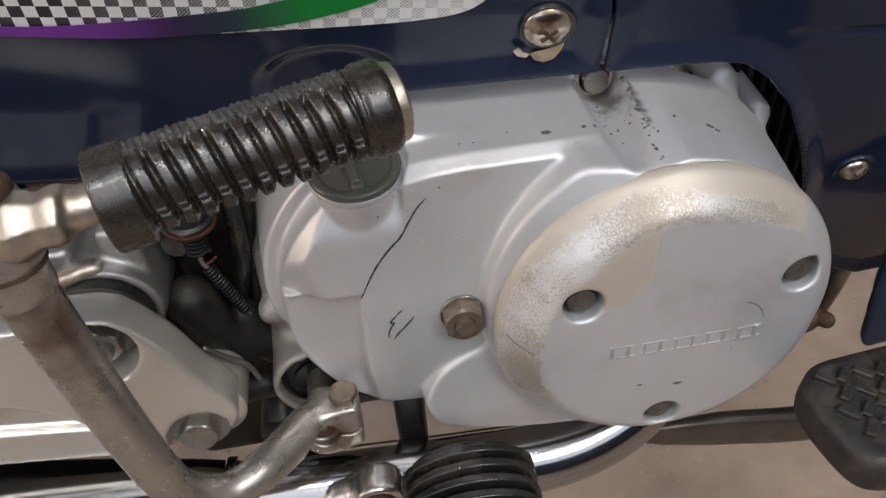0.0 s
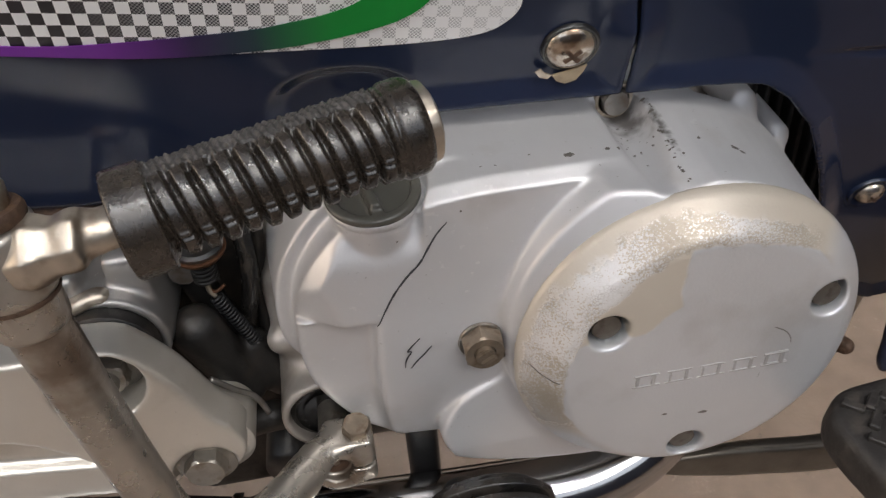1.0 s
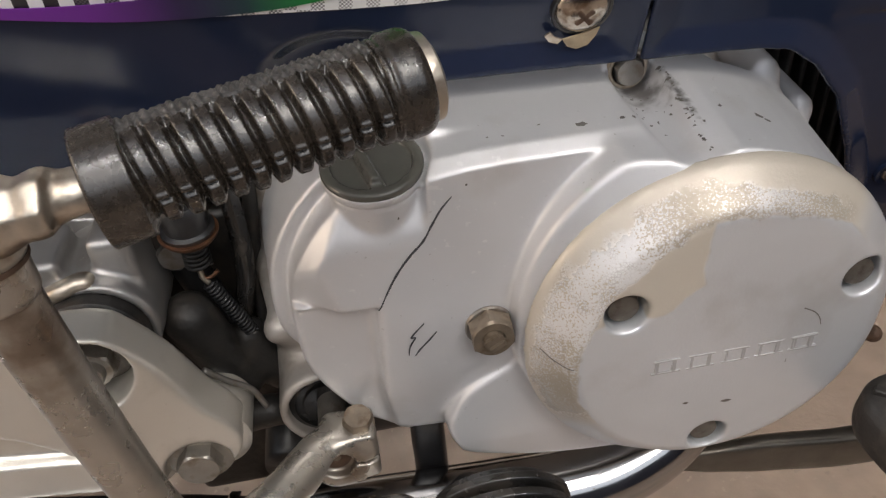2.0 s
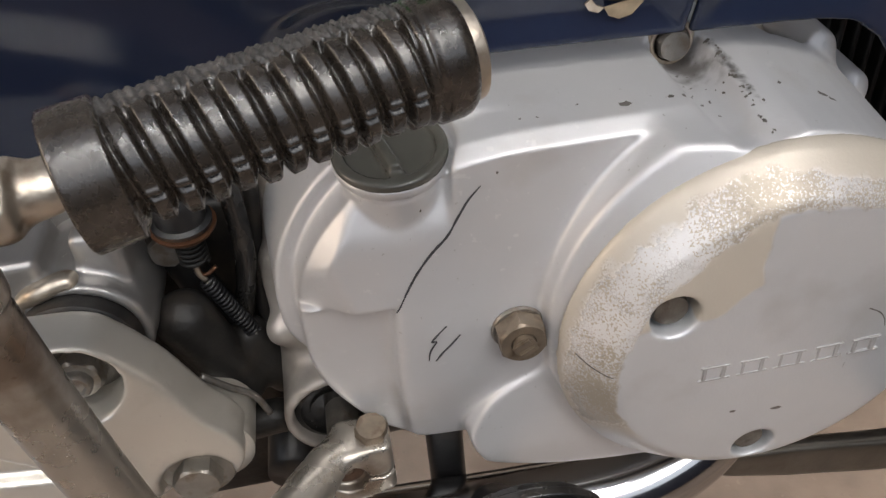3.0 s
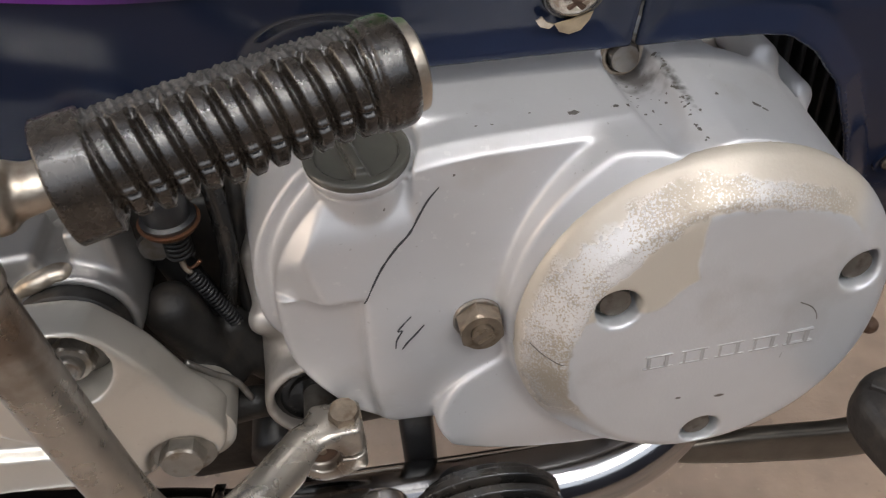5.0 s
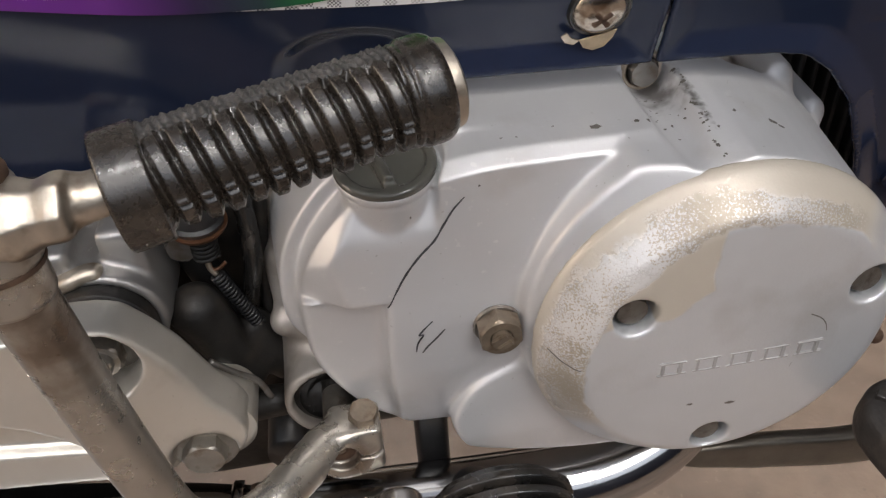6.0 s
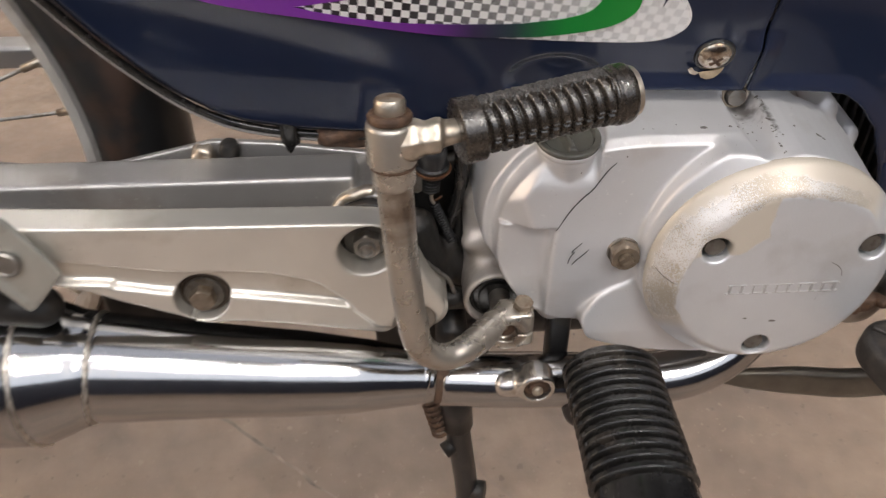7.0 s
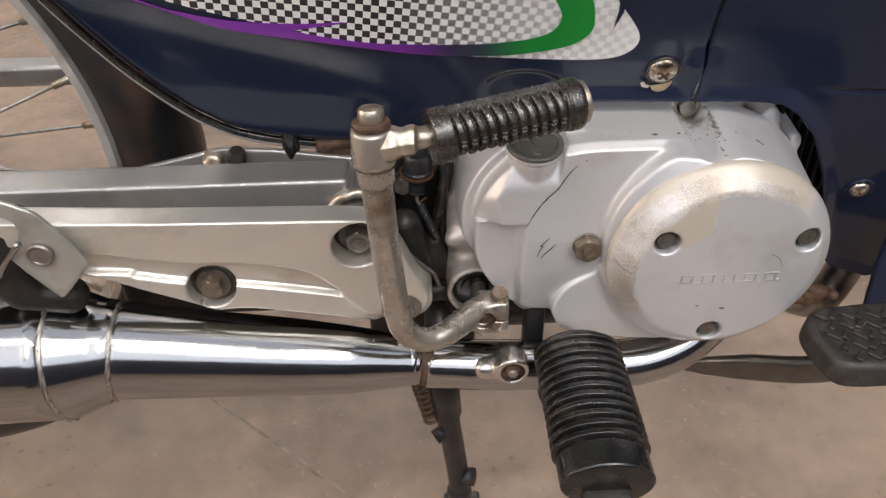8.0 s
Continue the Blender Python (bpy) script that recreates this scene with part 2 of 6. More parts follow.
specks(M_COVER, (0.22, 0.19, 0.16), 620.0, 0.70, 0.5)
specks(M_COVER, (0.90, 0.89, 0.87), 260.0, 0.66, 0.3)
specks(M_GUARD, (0.24, 0.20, 0.15), 420.0, 0.70, 0.6)
specks(M_KICK, (0.12, 0.08, 0.05), 520.0, 0.66, 0.5)
specks(M_ARM, (0.62, 0.60, 0.57), 500.0, 0.67, 0.8)
specks(M_CHROME, (0.20, 0.15, 0.10), 520.0, 0.68, 0.8)
specks(M_FLOOR, (0.36, 0.29, 0.22), 130.0, 0.64, 0.4)
specks(M_FLOOR, (0.10, 0.07, 0.05), 90.0, 0.64, 0.6)
oil_smear(M_KICK, (-0.0440, 0.2180, 0.2950), (0.010, 0.010, 0.012), (0.105, 0.066, 0.040), 0.70, 130.0)
oil_smear(M_KICK, (-0.0990, 0.1780, 0.4030), (0.015, 0.015, 0.019), (0.115, 0.070, 0.042), 0.75, 110.0)
oil_smear(M_KNUCKLE, (-0.0880, 0.1720, 0.4260), (0.014, 0.014, 0.0070), (0.11, 0.065, 0.037), 0.95, 160.0)
oil_smear(M_KICK, (-0.0905, 0.1760, 0.4120), (0.0050, 0.016, 0.022), (0.10, 0.060, 0.036), 0.85, 140.0)
oil_smear(M_COVER, (0.0665, 0.2620, 0.3990), (0.0080, 0.020, 0.014), (0.085, 0.070, 0.058), 0.85)
oil_smear(M_COVER, (0.0735, 0.2480, 0.4000), (0.0022, 0.022, 0.008), (0.060, 0.050, 0.042), 0.80, 420.0)


def disc_material(cx, cz):
    """Silver paint; round the upper rear rim the lacquer has yellowed and flaked to a bright, crazed layer."""
    m = mat("flaked_silver_paint", (0.66, 0.67, 0.685), 0.42, 0.56, coat=0.12, coat_rough=0.14, var=0.05, var_scale=26, tint=(0.38, 0.36, 0.33), tint_amount=0.4, tint_scale=24, tint_at=0.55, bump=0.10, bump_scale=900, rough_var=0.05)
    nt = m.node_tree
    p = nt.nodes["Principled BSDF"]
    silver = p.inputs["Base Color"].links[0].from_socket
    def math_node(op, a, b=None):
        n = nt.nodes.new("ShaderNodeMath")
        n.operation = op
        for i, s in enumerate((a, b)):
            if s is None:
                continue
            if isinstance(s, (int, float)):
                n.inputs[i].default_value = s
            else:
                nt.links.new(s, n.inputs[i])
        return n.outputs[0]
    def ramp(s, a, b, lo=0.0, hi=1.0):
        n = nt.nodes.new("ShaderNodeMapRange")
        n.interpolation_type = "SMOOTHSTEP"
        n.inputs["From Min"].default_value, n.inputs["From Max"].default_value = a, b
        n.inputs["To Min"].default_value, n.inputs["To Max"].default_value = lo, hi
        nt.links.new(s, n.inputs["Value"])
        return n.outputs[0]
    def blend(fac, a, b):
        n = nt.nodes.new("ShaderNodeMix")
        n.data_type = "RGBA"
        nt.links.new(fac, n.inputs["Factor"])
        nt.links.new(a, n.inputs[6])
        if isinstance(b, tuple):
            n.inputs[7].default_value = (*b, 1)
        else:
            nt.links.new(b, n.inputs[7])
        return n.outputs[2]
    tc = nt.nodes.new("ShaderNodeTexCoord")
    sep = nt.nodes.new("ShaderNodeSeparateXYZ")
    nt.links.new(tc.outputs["Object"], sep.inputs[0])
    dx, dz = math_node("SUBTRACT", sep.outputs["X"], cx), math_node("SUBTRACT", sep.outputs["Z"], cz)
    rad = math_node("SQRT", math_node("ADD", math_node("MULTIPLY", dx, dx), math_node("MULTIPLY", dz, dz)))
    def wobble(scale, detail=4.0):
        n = nt.nodes.new("ShaderNodeTexNoise")
        n.inputs["Scale"].default_value, n.inputs["Detail"].default_value = scale, detail
        nt.links.new(tc.outputs["Object"], n.inputs["Vector"])
        return n.outputs["Fac"]
    n1 = math_node("SUBTRACT", wobble(38), 0.5)
    n2 = math_node("SUBTRACT", wobble(230, 6), 0.5)
    # along: 1 on the upper rear half of the rim, 0 on the lower front
    along = math_node("ADD", math_node("MULTIPLY", dx, -0.62), math_node("MULTIPLY", dz, 0.785))
    rr = math_node("ADD", rad, math_node("MULTIPLY", n1, 0.010))
    rim = ramp(rr, 0.0480, 0.0492)
    # a tongue of yellowed lacquer runs inward below the rim
    tongue = math_node("MULTIPLY", ramp(rr, 0.029, 0.0305), math_node("MULTIPLY", ramp(math_node("ADD", dx, math_node("MULTIPLY", n1, 0.012)), -0.012, -0.0135), ramp(math_node("ADD", dz, math_node("MULTIPLY", n1, 0.01)), 0.0165, 0.0185)))
    upper = ramp(along, 0.000, 0.014)
    lacquer = math_node("MULTIPLY", math_node("MAXIMUM", rim, tongue), upper)
    ages = nt.nodes.new("ShaderNodeRGB")
    ages.outputs[0].default_value = (0.52, 0.46, 0.375, 1)
    col = blend(math_node("MULTIPLY", lacquer, 0.92), silver, ages.outputs[0])
    # flaked band inside the rim
    # it reaches the outer edge at the rear and narrows towards the front
    reach = math_node("ADD", math_node("ADD", rr, math_node("MULTIPLY", n2, 0.006)), math_node("MULTIPLY", dx, 0.085))
    band = math_node("MULTIPLY", math_node("MULTIPLY", ramp(math_node("ADD", rr, math_node("MULTIPLY", n2, 0.004)), 0.0478, 0.0490), ramp(reach, 0.0572, 0.0545)), ramp(math_node("ADD", dx, math_node("MULTIPLY", n1, 0.02)), 0.044, 0.030))
    crumbs = ramp(math_node("ADD", wobble(1500, 8), math_node("MULTIPLY", n1, 0.8)), 0.475, 0.515)
    flake = math_node("MULTIPLY", math_node("MULTIPLY", band, crumbs), ramp(math_node("ADD", along, math_node("MULTIPLY", n1, 0.02)), 0.006, 0.016))
    edge = ramp(math_node("ADD", along, math_node("MULTIPLY", n1, 0.02)), 0.006, 0.016)
    col = blend(math_node("MULTIPLY", math_node("MULTIPLY", band, edge), 0.75), col, (0.35, 0.30, 0.235))
    col = blend(math_node("MULTIPLY", flake, 0.95), col, (0.72, 0.70, 0.68))
    # fine crazing, thick in some places and gone in others
    cells = nt.nodes.new("ShaderNodeTexVoronoi")
    cells.feature = "DISTANCE_TO_EDGE"
    cells.inputs["Scale"].default_value = 1150
    nt.links.new(tc.outputs["Object"], cells.inputs["Vector"])
    lines = math_node("MULTIPLY", ramp(cells.outputs["Distance"], 0.14, 0.02), ramp(wobble(90, 4), 0.44, 0.58))
    dark = math_node("MULTIPLY", math_node("MULTIPLY", band, lines), ramp(along, 0.006, 0.016))
    col = blend(math_node("MULTIPLY", dark, 0.50), col, (0.30, 0.25, 0.20))
    nt.links.new(col, p.inputs["Base Color"])
    rough = ramp(flake, 0.0, 1.0, 0.40, 0.24)
    nt.links.new(rough, p.inputs["Roughness"])
    # aged lacquer covers the metal flake of the paint
    nt.links.new(ramp(math_node("MAXIMUM", lacquer, math_node("MULTIPLY", band, edge)), 0.0, 1.0, 0.56, 0.22), p.inputs["Metallic"])
    return m


def decal_material(name):
    """White film with a chequer of 4 mm that fades out towards the front."""
    m = mat(name, (0.90, 0.90, 0.89), 0.3, 0.0, coat=0.2, var=0.03, var_scale=40)
    nt = m.node_tree
    p = nt.nodes["Principled BSDF"]
    white = p.inputs["Base Color"].links[0].from_socket
    tc = nt.nodes.new("ShaderNodeTexCoord")
    mp = nt.nodes.new("ShaderNodeMapping")
    mp.inputs["Rotation"].default_value = (0, radians(-7), 0)
    nt.links.new(tc.outputs["Object"], mp.inputs["Vector"])
    sep = nt.nodes.new("ShaderNodeSeparateXYZ")
    nt.links.new(mp.outputs[0], sep.inputs[0])
    flat = nt.nodes.new("ShaderNodeCombineXYZ")
    nt.links.new(sep.outputs["X"], flat.inputs["X"])
    nt.links.new(sep.outputs["Z"], flat.inputs["Y"])
    flat.inputs["Z"].default_value = 0.5
    chk = nt.nodes.new("ShaderNodeTexChecker")
    chk.inputs["Scale"].default_value = 1 / 0.0037
    nt.links.new(flat.outputs[0], chk.inputs["Vector"])
    # fine hatching takes over from solid squares
    wav = nt.nodes.new("ShaderNodeTexChecker")
    wav.inputs["Scale"].default_value = 1 / 0.00055
    nt.links.new(flat.outputs[0], wav.inputs["Vector"])
    def ramp(sock, a, b, lo, hi):
        n = nt.nodes.new("ShaderNodeMapRange")
        n.inputs["From Min"].default_value, n.inputs["From Max"].default_value = a, b
        n.inputs["To Min"].default_value, n.inputs["To Max"].default_value = lo, hi
        nt.links.new(sock, n.inputs["Value"])
        return n.outputs[0]
    fade = ramp(sep.outputs["X"], -0.15, -0.075, 1.0, 0.0)
    mixh = nt.nodes.new("ShaderNodeMix")
    nt.links.new(fade, mixh.inputs["Factor"])
    nt.links.new(wav.outputs["Fac"], mixh.inputs[2])
    mixh.inputs[3].default_value = 1.0
    mul = nt.nodes.new("ShaderNodeMath")
    mul.operation = "MULTIPLY"
    nt.links.new(mixh.outputs[0], mul.inputs[0])
    nt.links.new(chk.outputs["Fac"], mul.inputs[1])
    soft = nt.nodes.new("ShaderNodeMath")
    soft.operation = "MULTIPLY"
    nt.links.new(mul.outputs[0], soft.inputs[0])
    nt.links.new(ramp(sep.outputs["X"], -0.110, -0.005, 1.0, 0.05), soft.inputs[1])
    mx = nt.nodes.new("ShaderNodeMix")
    mx.data_type = "RGBA"
    nt.links.new(soft.outputs[0], mx.inputs["Factor"])
    nt.links.new(white, mx.inputs[6])
    mx.inputs[7].default_value = (0.012, 0.012, 0.018, 1)
    nt.links.new(mx.outputs[2], p.inputs["Base Color"])
    return m


def stripe_material(name):
    """Purple film that turns through dark hatching into green towards the front."""
    m = mat(name, (0.19, 0.028, 0.32), 0.3, 0.0, spec=0.3)
    nt = m.node_tree
    p = nt.nodes["Principled BSDF"]
    tc = nt.nodes.new("ShaderNodeTexCoord")
    sep = nt.nodes.new("ShaderNodeSeparateXYZ")
    nt.links.new(tc.outputs["Object"], sep.inputs[0])
    r = nt.nodes.new("ShaderNodeMapRange")
    r.inputs["From Min"].default_value, r.inputs["From Max"].default_value = -0.12, 0.01
    nt.links.new(sep.outputs["X"], r.inputs["Value"])
    cr = nt.nodes.new("ShaderNodeValToRGB")
    stops = ((0.0, (0.20, 0.026, 0.34)), (0.25, (0.16, 0.026, 0.27)), (0.42, (0.035, 0.022, 0.075)), (0.55, (0.018, 0.045, 0.055)), (0.72, (0.006, 0.24, 0.04)), (1.0, (0.006, 0.29, 0.035)))
    cr.color_ramp.elements[0].position, cr.color_ramp.elements[0].color = stops[0][0], (*stops[0][1], 1)
    cr.color_ramp.elements[1].position, cr.color_ramp.elements[1].color = stops[-1][0], (*stops[-1][1], 1)
    for at, c in stops[1:-1]:
        cr.color_ramp.elements.new(at).color = (*c, 1)
    nt.links.new(r.outputs[0], cr.inputs["Fac"])
    nt.links.new(cr.outputs[0], p.inputs["Base Color"])
    return m


def lamp_material(name, strength):
    m = bpy.data.materials.new(name)
    m.use_nodes = True
    p = m.node_tree.nodes["Principled BSDF"]
    p.inputs["Base Color"].default_value = (0.9, 0.9, 0.9, 1)
    p.inputs["Emission Color"].default_value = (0.98, 0.985, 1.0, 1)
    p.inputs["Emission Strength"].default_value = strength
    return m


# ---- making meshes ----
def part(name, data, material, parent=None, label=""):
    """Links a mesh or bmesh, laid out in world metres, as one object under its thing or part."""
    if isinstance(data, bmesh.types.BMesh):
        me = bpy.data.meshes.new(name)
        data.to_mesh(me)
        data.free()
    else:
        me = data
    if not me.materials:
        me.materials.append(material)
    ob = new(name, me)
    if parent is not None:
        ob.parent = parent
        ob.matrix_parent_inverse = parent_world(parent).inverted()
    if label:
        tagged(ob, label=label)
    return ob


def parent_world(ob):
    m = ob.matrix_basis.copy()
    while ob.parent is not None:
        m = ob.parent.matrix_basis @ ob.matrix_parent_inverse @ m
        ob = ob.parent
    return m


def raw_mesh(name, verts, quads, smooth=True):
    me = bpy.data.meshes.new(name)
    verts, quads = np.asarray(verts, np.float32), np.asarray(quads, np.int32)
    k = quads.shape[1]
    me.vertices.add(len(verts))
    me.vertices.foreach_set("co", verts.ravel())
    me.loops.add(quads.size)
    me.loops.foreach_set("vertex_index", quads.ravel())
    me.polygons.add(len(quads))
    me.polygons.foreach_set("loop_start", np.arange(0, quads.size, k, dtype=np.int32))
    me.polygons.foreach_set("use_smooth", np.full(len(quads), smooth))
    me.update(calc_edges=True)
    me.validate()
    return me


def smin(a, b, k):
    h = np.clip(0.5 + 0.5 * (b - a) / k, 0, 1)
    return b + (a - b) * h - k * h * (1 - h)


def smax(a, b, k):
    return -smin(-a, -b, k)


def d_capsule(P, a, b, ra, rb=None):
    a, b = np.array(a), np.array(b)
    rb = ra if rb is None else rb
    ab = b - a
    q = [P[i] - a[i] for i in range(3)]
    t = np.clip((q[0] * ab[0] + q[1] * ab[1] + q[2] * ab[2]) / (ab @ ab), 0, 1)
    return np.sqrt(sum((q[i] - t * ab[i]) ** 2 for i in range(3))) - (ra + (rb - ra) * t)


def d_box(P, c, h, r=0.001):
    q = [np.abs(P[i] - c[i]) - (h[i] - r) for i in range(3)]
    out = np.sqrt(sum(np.maximum(v, 0) ** 2 for v in q))
    return out + np.minimum(np.maximum(np.maximum(q[0], q[1]), q[2]), 0) - r


def d_cyl(P, axis, c, r, lo, hi, k=0.001):
    """A cylinder along one axis; c is its place on the other two."""
    i = "xyz".index(axis)
    u, v = [P[j] for j in range(3) if j != i]
    return smax(np.hypot(u - c[0], v - c[1]) - r, np.maximum(lo - P[i], P[i] - hi), k)


def loop_through(pts, n=8):
    """A smooth closed line through a few points of a plan."""
    pts = np.array(pts, float)
    m, out = len(pts), []
    for i in range(m):
        p0, p1, p2, p3 = pts[i - 1], pts[i], pts[(i + 1) % m], pts[(i + 2) % m]
        for t in np.arange(n) / n:
            out.append(0.5 * (2 * p1 + (p2 - p0) * t + (2 * p0 - 5 * p1 + 4 * p2 - p3) * t * t + (3 * p1 - p0 - 3 * p2 + p3) * t ** 3))
    return np.array(out)


def line_through(pts, n=10):
    pts = np.array(pts, float)
    ext = np.vstack([2 * pts[0] - pts[1], pts, 2 * pts[-1] - pts[-2]])
    out = []
    for i in range(1, len(ext) - 2):
        p0, p1, p2, p3 = ext[i - 1:i + 3]
        for t in np.arange(n) / n:
            out.append(0.5 * (2 * p1 + (p2 - p0) * t + (2 * p0 - 5 * p1 + 4 * p2 - p3) * t * t + (3 * p1 - p0 - 3 * p2 + p3) * t ** 3))
    out.append(pts[-1])
    return np.array(out)


def d_plan(U, V, loop):
    """Signed distance to a closed line in a plane; inside is negative."""
    d = np.full(U.shape, 1e9)
    inside = np.zeros(U.shape, bool)
    for a, b in zip(loop, np.roll(loop, -1, 0)):
        e = b - a
        wu, wv = U - a[0], V - a[1]
        t = np.clip((wu * e[0] + wv * e[1]) / max(e @ e, 1e-14), 0, 1)
        d = np.minimum(d, (wu - t * e[0]) ** 2 + (wv - t * e[1]) ** 2)
        if a[1] != b[1]:
            inside ^= ((a[1] > V) != (b[1] > V)) & (U < a[0] + (V - a[1]) / e[1] * e[0])
    d = np.sqrt(d)
    return np.where(inside, -d, d)


def solid(name, fn, lo, hi, h, passes=2):
    """The surface of a solid given by its distance, as a smooth mesh of quads about h wide."""
    lo = np.array(lo, float)
    c = np.ceil((np.array(hi) - lo) / h / 4).astype(int) + 1
    n = c * 4
    grid = np.meshgrid(*[lo[i] + (np.arange(c[i]) * 4 + 2) * h for i in range(3)], indexing="ij")
    d = fn([g.ravel() for g in grid]).reshape(c)
    V = np.where(d < 0, -1.0, 1.0)
    for i in range(3):
        V = V.repeat(4, axis=i)
    near = np.abs(d) < 5.2 * h
    for i in range(3):
        near = near.repeat(4, axis=i)
    at = np.argwhere(near)
    P = lo + (at + 0.5) * h
    V[near] = fn([P[:, 0], P[:, 1], P[:, 2]])
    s = V < 0
    m = n - 1
    count = np.zeros(m, np.int8)
    corner = [(i, j, k) for i in (0, 1) for j in (0, 1) for k in (0, 1)]
    for i, j, k in corner:
        count += s[i:i + m[0], j:j + m[1], k:k + m[2]]
    cells = np.argwhere((count > 0) & (count < 8))
    vals = np.stack([V[cells[:, 0] + i, cells[:, 1] + j, cells[:, 2] + k] for i, j, k in corner], 1)
    total, hits = np.zeros((len(cells), 3)), np.zeros(len(cells))
    for a in range(8):
        for b in range(a + 1, 8):
            ca, cb = np.array(corner[a]), np.array(corner[b])
            if np.abs(ca - cb).sum() != 1:
                continue
            cross = (vals[:, a] < 0) != (vals[:, b] < 0)
            t = vals[cross, a] / (vals[cross, a] - vals[cross, b])
            total[cross] += ca + (cb - ca) * t[:, None]
            hits[cross] += 1
    verts = lo + (cells + 0.5 + total / hits[:, None]) * h
    ids = np.full(m, -1, np.int64)
    ids[tuple(cells.T)] = np.arange(len(cells))
    quads = []
    for ax in range(3):
        b, c2 = (ax + 1) % 3, (ax + 2) % 3
        lo_s = [slice(1, None)] * 3
        lo_s[ax] = slice(0, -1)
        hi_s = [slice(1, None)] * 3
        p = s[tuple(lo_s)]
        q = s[tuple(hi_s)]
        e = np.argwhere(p != q)
        flip = p[tuple(e.T)]
        base = e.copy()
        base[:, b] += 1
        base[:, c2] += 1
        def cell(db, dc):
            w = base.copy()
            w[:, b] -= db
            w[:, c2] -= dc
            ok = (w < m).all(1)
            return np.where(ok, ids[tuple(np.minimum(w, m - 1).T)], -1)
        f = np.stack([cell(1, 1), cell(0, 1), cell(0, 0), cell(1, 0)], 1)
        f[~flip] = f[~flip][:, ::-1]
        quads.append(f[(f >= 0).all(1)])
    quads = np.vstack(quads)
    # light smoothing passes take the grid's steps out of the edges
    a, b = quads.ravel(), np.roll(quads, -1, axis=1).ravel()
    near_count = np.bincount(a, minlength=len(verts)) + np.bincount(b, minlength=len(verts))
    for share in [0.5] * passes:
        mean = np.stack([np.bincount(a, verts[b, i], len(verts)) + np.bincount(b, verts[a, i], len(verts)) for i in range(3)], 1) / np.maximum(near_count, 1)[:, None]
        verts = np.where(near_count[:, None] > 0, verts + share * (mean - verts), verts)
    return raw_mesh(name, verts, quads)


def frames_along(path):
    """Upright cross-section axes along a line."""
    path = np.asarray(path, float)
    tan = np.gradient(path, axis=0)
    tan /= np.linalg.norm(tan, axis=1)[:, None]
    up = np.array([0, 0, 1.0]) if abs(tan[0][2]) < 0.9 else np.array([1.0, 0, 0])
    u = np.cross(tan[0], up)
    u /= np.linalg.norm(u)
    us = []
    for t in tan:
        u = u - t * (u @ t)
        u /= np.linalg.norm(u)
        us.append(u.copy())
    us = np.array(us)
    return tan, us, np.cross(tan, us)


def sweep(name, path, radius, seg=24, shape=None):
    """A tube along a line; radius a number or one for each point; shape(angle, i) scales it."""
    path = np.asarray(path, float)
    n = len(path)
    rad = np.full(n, radius) if np.isscalar(radius) else np.asarray(radius, float)
    tan, us, vs = frames_along(path)
    th = np.linspace(0, 2 * np.pi, seg, endpoint=False)
    V = np.zeros((n, seg, 3))
    for i in range(n):
        r = rad[i] * (np.ones(seg) if shape is None else shape(th, i))
        V[i] = path[i] + (np.cos(th) * r)[:, None] * us[i] + (np.sin(th) * r)[:, None] * vs[i]
    verts = np.vstack([V.reshape(-1, 3), path[:1], path[-1:]])
    i, j = np.meshgrid(np.arange(n - 1), np.arange(seg), indexing="ij")
    j2 = (j + 1) % seg
    quads = np.stack([i * seg + j, i * seg + j2, (i + 1) * seg + j2, (i + 1) * seg + j], -1).reshape(-1, 4)
    me = bpy.data.meshes.new(name)
    a, b, k = n * seg, n * seg + 1, np.arange(seg)
    faces = quads.tolist() + [[a, int((q + 1) % seg), int(q)] for q in k] + [[b, (n - 1) * seg + int(q), (n - 1) * seg + int((q + 1) % seg)] for q in k]
    me.from_pydata(verts.tolist(), [], faces)
    me.polygons.foreach_set("use_smooth", np.full(len(faces), True))
    return me


def turn_to(axis):
    """The rotation that lays local z on an axis."""
    return Vector(axis).to_track_quat("Z", "Y").to_matrix().to_4x4()


def lathe(name, profile, at, axis=(0, -1, 0), seg=40, smooth=True, sides=None):
    """A turned part: (radius, height) rows about an axis through at. sides: rows that become a polygon."""
    verts, faces = [], []
    m = Matrix.Translation(at) @ turn_to(axis)
    for r, z in profile:
        for k in range(seg):
            a = 2 * math.pi * k / seg
            verts.append(tuple(m @ Vector((r * math.cos(a), r * math.sin(a), z))))
    for i in range(len(profile) - 1):
        for k in range(seg):
            k2 = (k + 1) % seg
            faces.append((i * seg + k, i * seg + k2, (i + 1) * seg + k2, (i + 1) * seg + k))
    for i, flip in ((0, True), (len(profile) - 1, False)):
        if profile[i][0] > 1e-6:
            ring = [i * seg + k for k in range(seg)]
            faces.append(ring[::-1] if flip else ring)
    me = bpy.data.meshes.new(name)
    me.from_pydata(verts, [], faces)
    if smooth:
        me.polygons.foreach_set("use_smooth", np.full(len(me.polygons), True))
        me.set_sharp_from_angle(angle=radians(38))
    me.validate()
    return me


